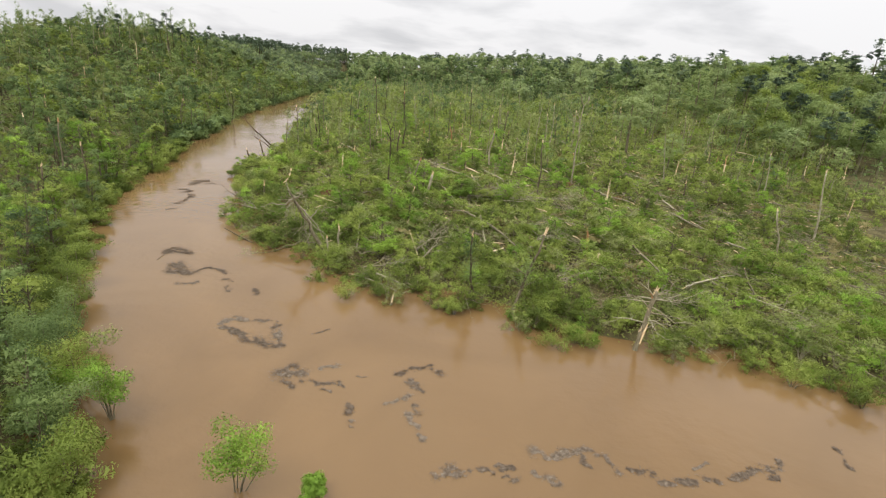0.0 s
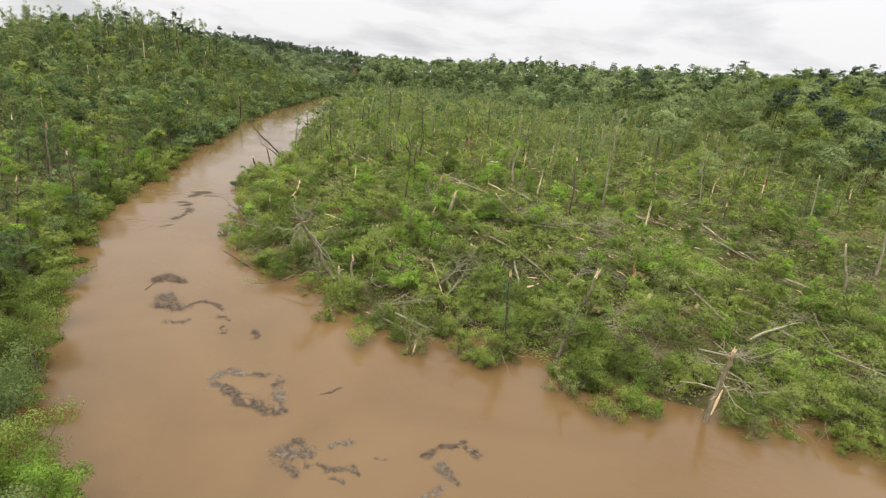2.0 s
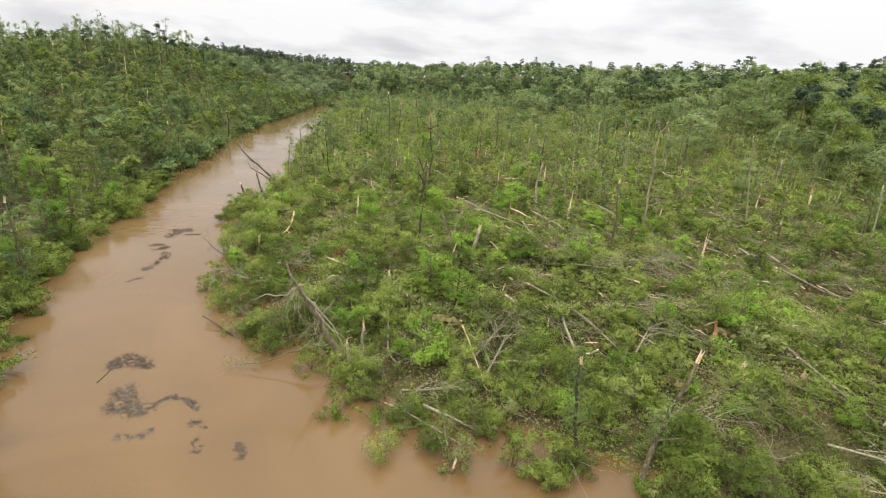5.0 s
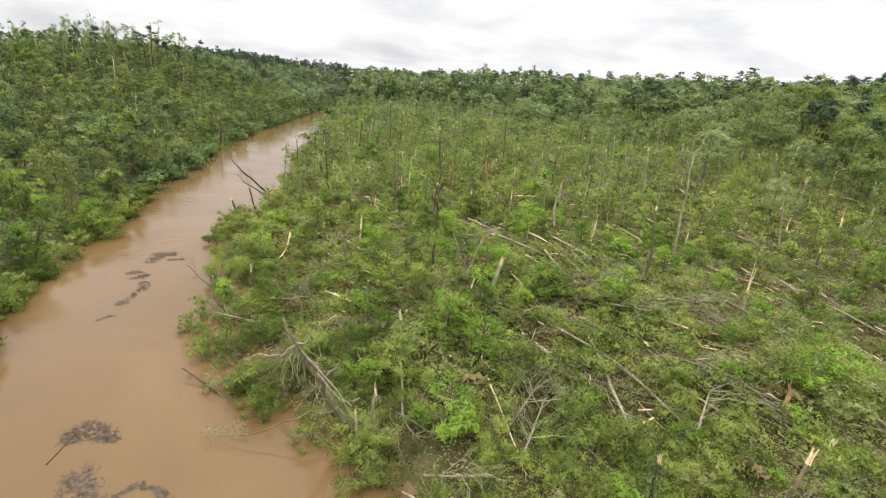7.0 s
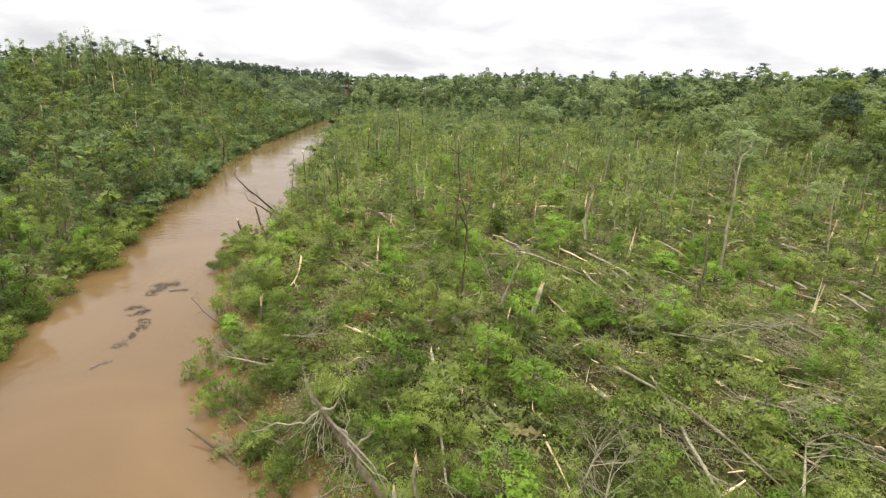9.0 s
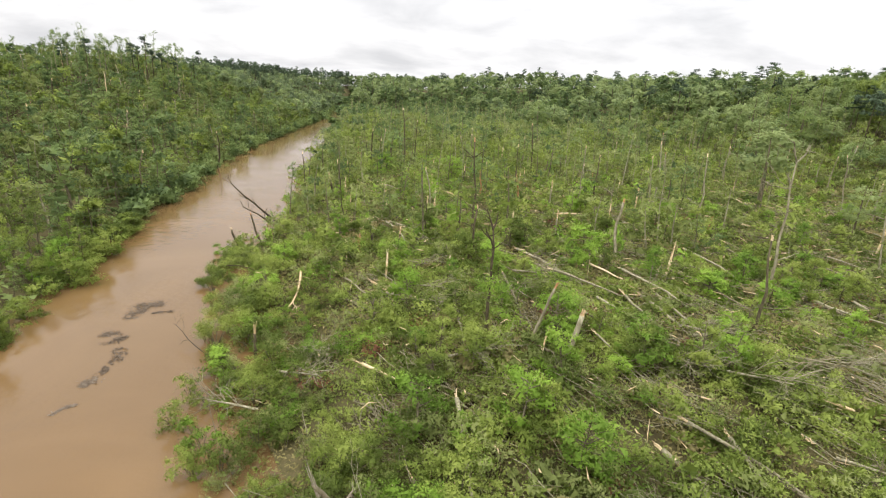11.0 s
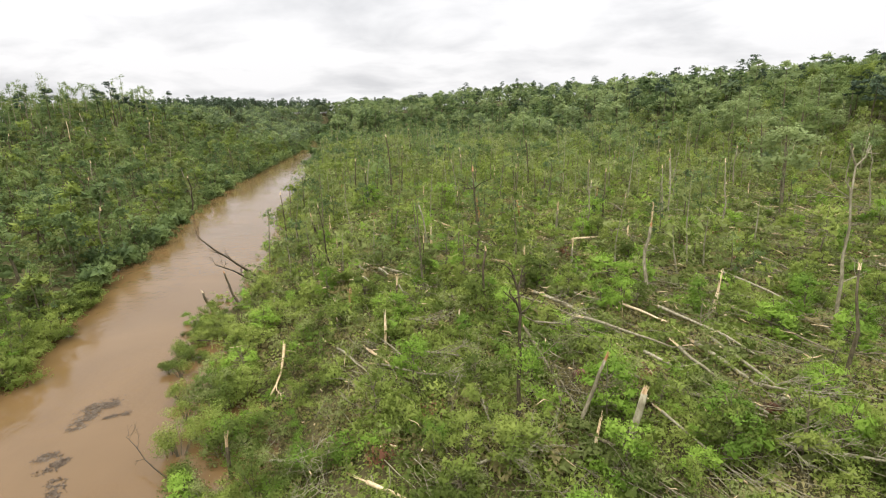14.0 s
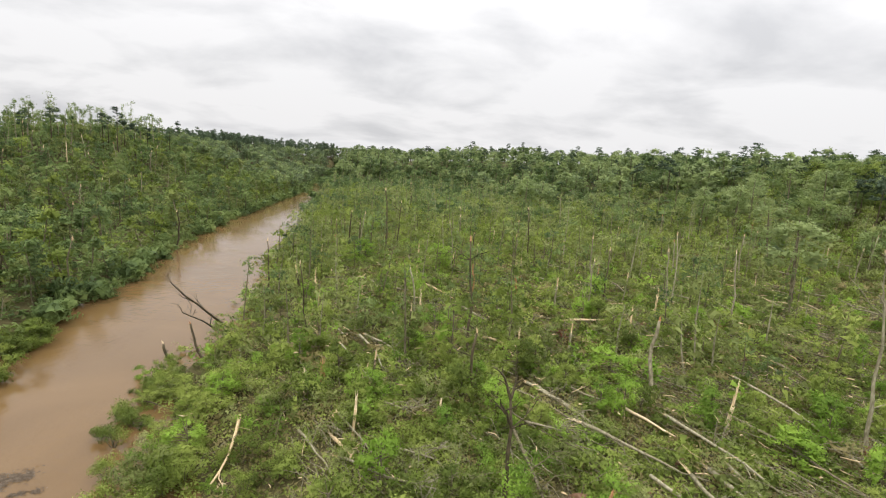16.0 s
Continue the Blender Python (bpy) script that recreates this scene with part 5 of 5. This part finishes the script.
def brush():
    """Bare torn twigs and thin limbs strewn over the undergrowth."""
    rs = np.random.default_rng(17)
    g = Geo()
    tp = [branch_geo(np.random.default_rng(50 + i), (0, 0, 0), (1, 0, 0.1), 3.0, 0.03, 2, 3).arrays() for i in range(5)]
    n = 900
    x, y = rs.uniform(-45, 75, n), 46 + 130 * rs.random(n) ** 1.4
    z, dr, dl, side = site(x, y)
    ok = (side == 1) & (dr > 0.5)
    x, y, z = x[ok], y[ok], z[ok]
    m = len(x)
    s = rs.uniform(0.5, 1.3, m)
    pl = np.stack([x, y, z + rs.uniform(0.6, 1.6, m), s, s, rs.normal(-1.0, 0.8, m), rs.normal(0, 0.1, m), rs.normal(0, 0.1, m)], 1)
    for i, (v, f) in enumerate(tp):
        g.add(*stamp(v, f, pl[i::5]))
    # limbs of felled tops lie side by side, all thrown the same way
    near = []
    for i in range(600):
        x, y = rs.uniform(-38, 75), 60 + 95 * rs.random() ** 1.1
        z, dr, dl, side = (q[0] for q in site(np.array([x]), np.array([y])))
        if side != 1 or dr < 9 or x > 25 + 0.45 * y:
            continue
        head = rs.normal(-0.98, 0.22)
        for j in range(rs.integers(5, 13)):
            a, ln, r = head + rs.normal() * 0.16, rs.uniform(2.0, 6.5), rs.uniform(0.018, 0.045)
            p = np.array([x + rs.normal() * 1.1, y + rs.normal() * 1.1, z + rs.uniform(0.35, 1.1)])
            d = np.array([math.cos(a), math.sin(a), rs.normal() * 0.06]) * ln
            near_one = y < 92 and abs(x - 2) < 30 and len(near) < 290
            (near.append(Geo()) or near[-1] if near_one else g).tube([p, p + d * 0.35 + rs.normal(size=3) * 0.14, p + d * 0.7 + rs.normal(size=3) * 0.25, p + d + rs.normal(size=3) * 0.3], (r, r * 0.8, r * 0.55, r * 0.25), 3)
    heap = tagged(new("brushwood", g.mesh("brushwood", BARK_GREY)), "bare grey torn branches strewn over the undergrowth", "brushwood", kind="stuff")
    for one in near:
        part("limb", one.mesh("limb", BARK_GREY), heap)
    # pale chips and torn slabs
    g = Geo()
    n = 1000
    x, y = rs.uniform(-40, 70, n), 62 + 100 * rs.random(n)
    z, dr, dl, side = site(x, y)
    for px, py, pz in zip(x[(side == 1) & (dr > 4)], y[(side == 1) & (dr > 4)], z[(side == 1) & (dr > 4)]):
        a, ln, w = rs.normal(-1.0, 0.9), 0.2 + 1.4 * rs.random() ** 2, rs.uniform(0.02, 0.08)
        d = np.array([math.cos(a), math.sin(a), rs.normal() * 0.25]) * ln / 2
        m = np.array([px, py, pz + rs.uniform(0.9, 1.8)])
        g.tube([m - d, m + d * 0.2 + rs.normal(size=3) * 0.08 * ln, m + d], (w * rs.uniform(0.2, 1), w, w * 0.15), 4)
    tagged(new("wood_chips", g.mesh("wood_chips", WOOD_PALE)), "pale torn slabs and splinters of wood on the brush", "wood splinters", kind="stuff")
    # withered red-brown sprays
    g = Geo(3)
    for i in range(26):
        x, y = rs.uniform(-30, 45), rs.uniform(66, 130)
        if site(np.array([x]), np.array([y]))[3][0] == 1:
            d = rs.normal(size=(90, 3))
            g.leaves(np.array([x, y, ground_at(x, y) + 1.1]) + d * (0.6, 0.6, 0.35), d + (0, 0, 0.5), 0.26, rs)
    tagged(new("withered_leaves", g.mesh("withered_leaves", LEAF_DEAD)), "withered red-brown leaf sprays on torn branches", "dead leaves", kind="stuff")


brush()


# ---------------------------------------------------------------- trees standing in the water
def water_tree(x, y, h, width, seed, leaves=5200, label="bright spring-green sapling standing in brown floodwater", mat=None):
    rs = np.random.default_rng(seed)
    e = new("sapling")
    z = min(ground_at(x, y), 0.3) if in_river(np.array([x]), np.array([y]))[0] else ground_at(x, y)
    e.matrix_basis = Matrix.Translation((x, y, z))
    up = -z + 0.0 if z < 0 else 0.0
    fol = Geo(3)
    per = leaves // 16
    for i in range(16):
        a, k = rs.uniform(0, 6.28), rs.uniform(0.5, 1.0)
        rr = width * 0.5 * rs.uniform(0.15, 0.95)
        end = np.array([math.cos(a) * rr, math.sin(a) * rr, up + h * k * 0.9])
        if i < 6:
            part("stem", Geo().tube([(rs.normal() * 0.08, rs.normal() * 0.08, -0.2), end * (0.3, 0.3, 0.45), end], (0.06, 0.04, 0.012), 6).mesh("stem", BARK), e)
        d = rs.normal(size=(per, 3))
        d /= np.linalg.norm(d, axis=1)[:, None]
        fol.leaves(end + d * width * 0.22 * rs.uniform(0.4, 1.1, per)[:, None] * (1, 1, 0.75), d + rs.normal(size=(per, 3)) * 0.5 + (0, 0, 0.3), 0.13, rs, 0.55, d + end * (0.4 / width, 0.4 / width, 0) + (0, 0, 0.5))
    part("foliage", fol.mesh("foliage", mat or LEAF_BRIGHT), e, "bright green spring leaves")
    tagged(e, label, "sapling", "flooded saplings")


for i, (x, y, h, w_) in enumerate([(-10.2, 24.0, 4.4, 3.6), (-20.4, 28.4, 4.6, 3.4), (-5.8, 23.8, 1.5, 1.6), (-24.0, 28.0, 3.6, 3.2), (-47.5, 53.5, 5.0, 4.0), (-52.5, 68.0, 5.5, 4.0)]):
    water_tree(x, y, h, w_, 900 + i)
for i, (x, y, h, w_) in enumerate([(-21.6, 25.6, 4.6, 4.2), (-24.0, 30.2, 4.8, 4.6), (-18.6, 22.6, 4.0, 4.2), (-28.4, 34.0, 5.2, 4.4), (-31.6, 39.4, 5.0, 4.2), (-35.6, 46.0, 4.8, 4.0), (-26.6, 31.0, 6.0, 4.6)]):
    water_tree(x, y, h, w_, 960 + i, 5600, "leafy green young tree at the edge of the floodwater", LEAF_SHRUB if i % 3 else LEAF_TREE)
for i, (x, y, h, w_) in enumerate([(-10.3, 49.9, 1.5, 2.8), (-7.2, 51.0, 1.2, 2.0), (0.9, 48.6, 1.3, 1.8), (8.0, 48.3, 1.7, 1.9), (10.9, 47.2, 1.4, 2.6), (10.2, 44.2, 1.2, 3.0), (13.3, 45.2, 1.2, 3.0), (20.8, 46.0, 1.6, 3.0), (23.4, 47.2, 1.6, 3.2), (30.5, 41.8, 1.6, 3.0), (35.0, 39.6, 1.6, 2.4), (-37.4, 84.4, 1.7, 2.0), (-36.2, 86.2, 1.7, 2.2), (-35.0, 81.6, 1.2, 2.2), (-44.2, 96.6, 1.1, 1.5), (-40.3, 91.6, 1.5, 2.2), (-42.4, 95.6, 1.8, 2.8), (-36.4, 83.9, 2.6, 3.6), (-38.2, 88.4, 2.0, 2.8), (-35.2, 86.6, 2.4, 3.2), (-44.6, 99.6, 1.6, 2.6), (-33.8, 80.0, 2.0, 3.0)]):
    water_tree(x, y, h, w_, 930 + i, 1500, "half-drowned green bush in the brown floodwater", LEAF_SHRUB)


# ---------------------------------------------------------------- floating litter
# half width, then the line along which each mat lies
RAFTS_UPPER = [
    (0.38, [(-33.5, 56.5), (-32.9, 57.8), (-30.8, 57.1)]),
    (0.44, [(-30.7, 53.9), (-29.6, 52.8), (-29.5, 51.5), (-28.1, 51.8), (-27.6, 52.0)]),
    (0.15, [(-27.3, 52.7), (-26.7, 53.6), (-25.3, 53.2), (-24.4, 52.4)]),
    (0.15, [(-23.7, 51.0), (-22.8, 50.6)]),
    (0.11, [(-22.8, 49.3), (-21.9, 48.3)]),
    (0.15, [(-27.8, 48.8), (-26.8, 48.7), (-26.1, 49.2), (-25.9, 49.8)]),
    (0.14, [(-20.0, 49.5), (-19.2, 48.3)]),
    (0.22, [(-19.6, 41.1), (-19.6, 42.5), (-18.9, 42.9), (-17.9, 43.1)]),
    (0.28, [(-19.1, 41.2), (-17.9, 40.8), (-16.6, 40.0), (-15.3, 39.6), (-14.1, 39.3), (-13.3, 39.2)]),
    (0.13, [(-17.1, 43.0), (-15.6, 43.4), (-14.7, 42.9), (-14.9, 41.7)]),
    (0.25, [(-14.6, 41.7), (-13.8, 39.8)]),
]
RAFTS_MIDSTREAM = [
    (0.31, [(-12.1, 35.4), (-11.4, 35.6), (-10.2, 35.9)]),
    (0.17, [(-12.0, 36.2), (-11.0, 36.4)]),
    (0.16, [(-11.4, 34.6), (-10.5, 33.8)]),
    (0.17, [(-9.1, 36.4), (-8.6, 36.9), (-8.0, 37.2)]),
    (0.16, [(-9.8, 34.6), (-9.0, 34.6), (-8.3, 34.5), (-7.6, 34.8)]),
    (0.08, [(-8.2, 33.9), (-7.7, 33.8)]),
    (0.08, [(-7.5, 35.1), (-6.9, 34.4)]),
    (0.13, [(-6.1, 32.7), (-5.5, 32.0), (-5.8, 31.4)]),
    (0.1, [(-5.5, 31.1), (-5.0, 30.4)]),
    (0.05, [(-6.2, 36.1), (-5.4, 36.2)]),
    (0.06, [(-11.4, 41.8), (-9.9, 42.8)]),
    (0.17, [(-2.9, 37.1), (-2.2, 37.8), (-1.1, 38.2), (-0.5, 38.6), (0.4, 38.0)]),
    (0.19, [(-2.2, 36.3), (-1.6, 36.1), (-0.9, 35.0)]),
    (0.16, [(-2.2, 34.0), (-1.6, 34.3)]),
    (0.15, [(-1.3, 33.3), (-0.8, 32.6)]),
    (0.17, [(-1.6, 32.1), (-0.9, 31.1)]),
    (0.12, [(-0.7, 30.9), (-0.3, 29.7)]),
    (0.08, [(-3.3, 33.3), (-2.7, 33.8)]),
]
RAFTS_BEND = [
    (0.21, [(0.8, 27.1), (1.6, 27.4), (2.3, 27.2), (3.0, 27.4)]),
    (0.12, [(3.3, 27.8), (4.2, 27.5), (5.0, 27.9), (5.9, 28.1)]),
    (0.09, [(4.7, 27.3), (6.0, 27.2)]),
    (0.07, [(4.5, 28.1), (5.2, 28.4)]),
    (0.17, [(6.9, 27.9), (7.9, 27.5), (8.5, 27.2)]),
    (0.22, [(7.2, 30.0), (7.8, 29.3), (8.6, 29.6), (9.6, 30.4)]),
    (0.15, [(10.0, 30.4), (10.8, 30.8), (11.6, 30.4), (12.2, 29.7), (12.5, 29.0)]),
    (0.08, [(10.1, 30.1), (10.3, 29.4), (10.8, 29.1)]),
    (0.13, [(12.9, 29.2), (14.0, 29.3), (14.8, 29.0)]),
    (0.15, [(14.8, 28.5), (16.2, 28.6), (17.8, 29.0), (19.0, 29.3)]),
    (0.08, [(17.6, 30.2), (18.8, 30.6)]),
    (0.19, [(19.8, 29.6), (20.9, 29.8), (22.1, 30.6), (23.3, 31.1)]),
    (0.12, [(23.6, 31.0), (24.2, 31.9)]),
    (0.09, [(22.3, 29.7), (23.3, 30.1)]),
    (0.1, [(28.9, 33.6), (29.4, 33.5)]),
    (0.1, [(28.9, 32.5), (29.1, 31.9)]),
]
RAFTS_UPSTREAM = [
    (0.39, [(-46.9, 87.8), (-47.2, 90.8), (-46.0, 91.2)]),
    (0.2, [(-45.2, 89.2), (-44.0, 89.6)]),
    (0.28, [(-46.9, 84.0), (-45.7, 84.3)]),
    (0.23, [(-45.8, 82.5), (-44.7, 83.7)]),
    (0.22, [(-44.1, 81.3), (-43.2, 80.8), (-42.8, 77.9)]),
    (0.25, [(-43.2, 75.7), (-42.8, 76.5)]),
    (0.12, [(-41.9, 73.5), (-42.6, 72.2)]),
]
RAFTS = RAFTS_UPPER + RAFTS_MIDSTREAM + RAFTS_BEND + RAFTS_UPSTREAM


def litter_raft(half, line, seed):
    """A loose mat: matted flakes in torn, wandering patches along the line, with strays."""
    rs = np.random.default_rng(seed)
    pts = np.array(line, float)
    seg = np.linalg.norm(np.diff(pts, axis=0), axis=1)
    far = 1.0 if pts[0][1] < 70 else 0.5
    n = int(far * 6400 * (seg.sum() + half) * max(half, 0.1)) + 160
    t = rs.uniform(-half * 0.6, seg.sum() + half * 0.6, n)
    c = np.concatenate([[0], np.cumsum(seg)])
    x, y = np.interp(t, c, pts[:, 0]), np.interp(t, c, pts[:, 1])
    wide = half * (0.8 + 0.4 * np.sin(t * 2.1 + seed) * np.sin(t * 0.9 + 2 * seed))
    x, y = x + 0.3 * bumps(t * 3 + seed, t, 1.0) + rs.normal(size=n) * wide, y + 0.3 * bumps(t, t * 3 + seed, 1.0) + rs.normal(size=n) * wide
    hole = 0.7 * bumps(x + seed, y, 0.32) + 0.5 * bumps(x, y + seed, 0.11) + rs.normal(0, 0.22, n)
    ok = hole > (-0.16 if half > 0.3 else -0.1)
    x, y = x[ok], y[ok]
    g = Geo(3)
    m = len(x)
    g.leaves(np.stack([x, y, rs.uniform(0.008, 0.03, m)], 1), rs.normal(size=(m, 3)) * 0.12 + (0, 0, 1), (0.11 if far == 1.0 else 0.17) * rs.uniform(0.5, 1.3, m), rs, 0.45)
    v, f = g.arrays()
    v[:, 2] = np.maximum(v[:, 2], 0.004)
    o = np.array([pts[0][0], pts[0][1], 0.0])
    ob = new("floating_litter", mesh_from("floating_litter", v - o, f, DEBRIS))
    ob.location = o
    tagged(ob, "dark mat of bark and leaf litter floating on the river", "floating debris", kind="stuff")


for i, (half, line) in enumerate(RAFTS):
    litter_raft(half, line, 40 + i)
fallen((-33.0, 54.2), (-33.3, 57.0), 0.06, 770, "dark", False, 0, z=(0.02, 0.08))
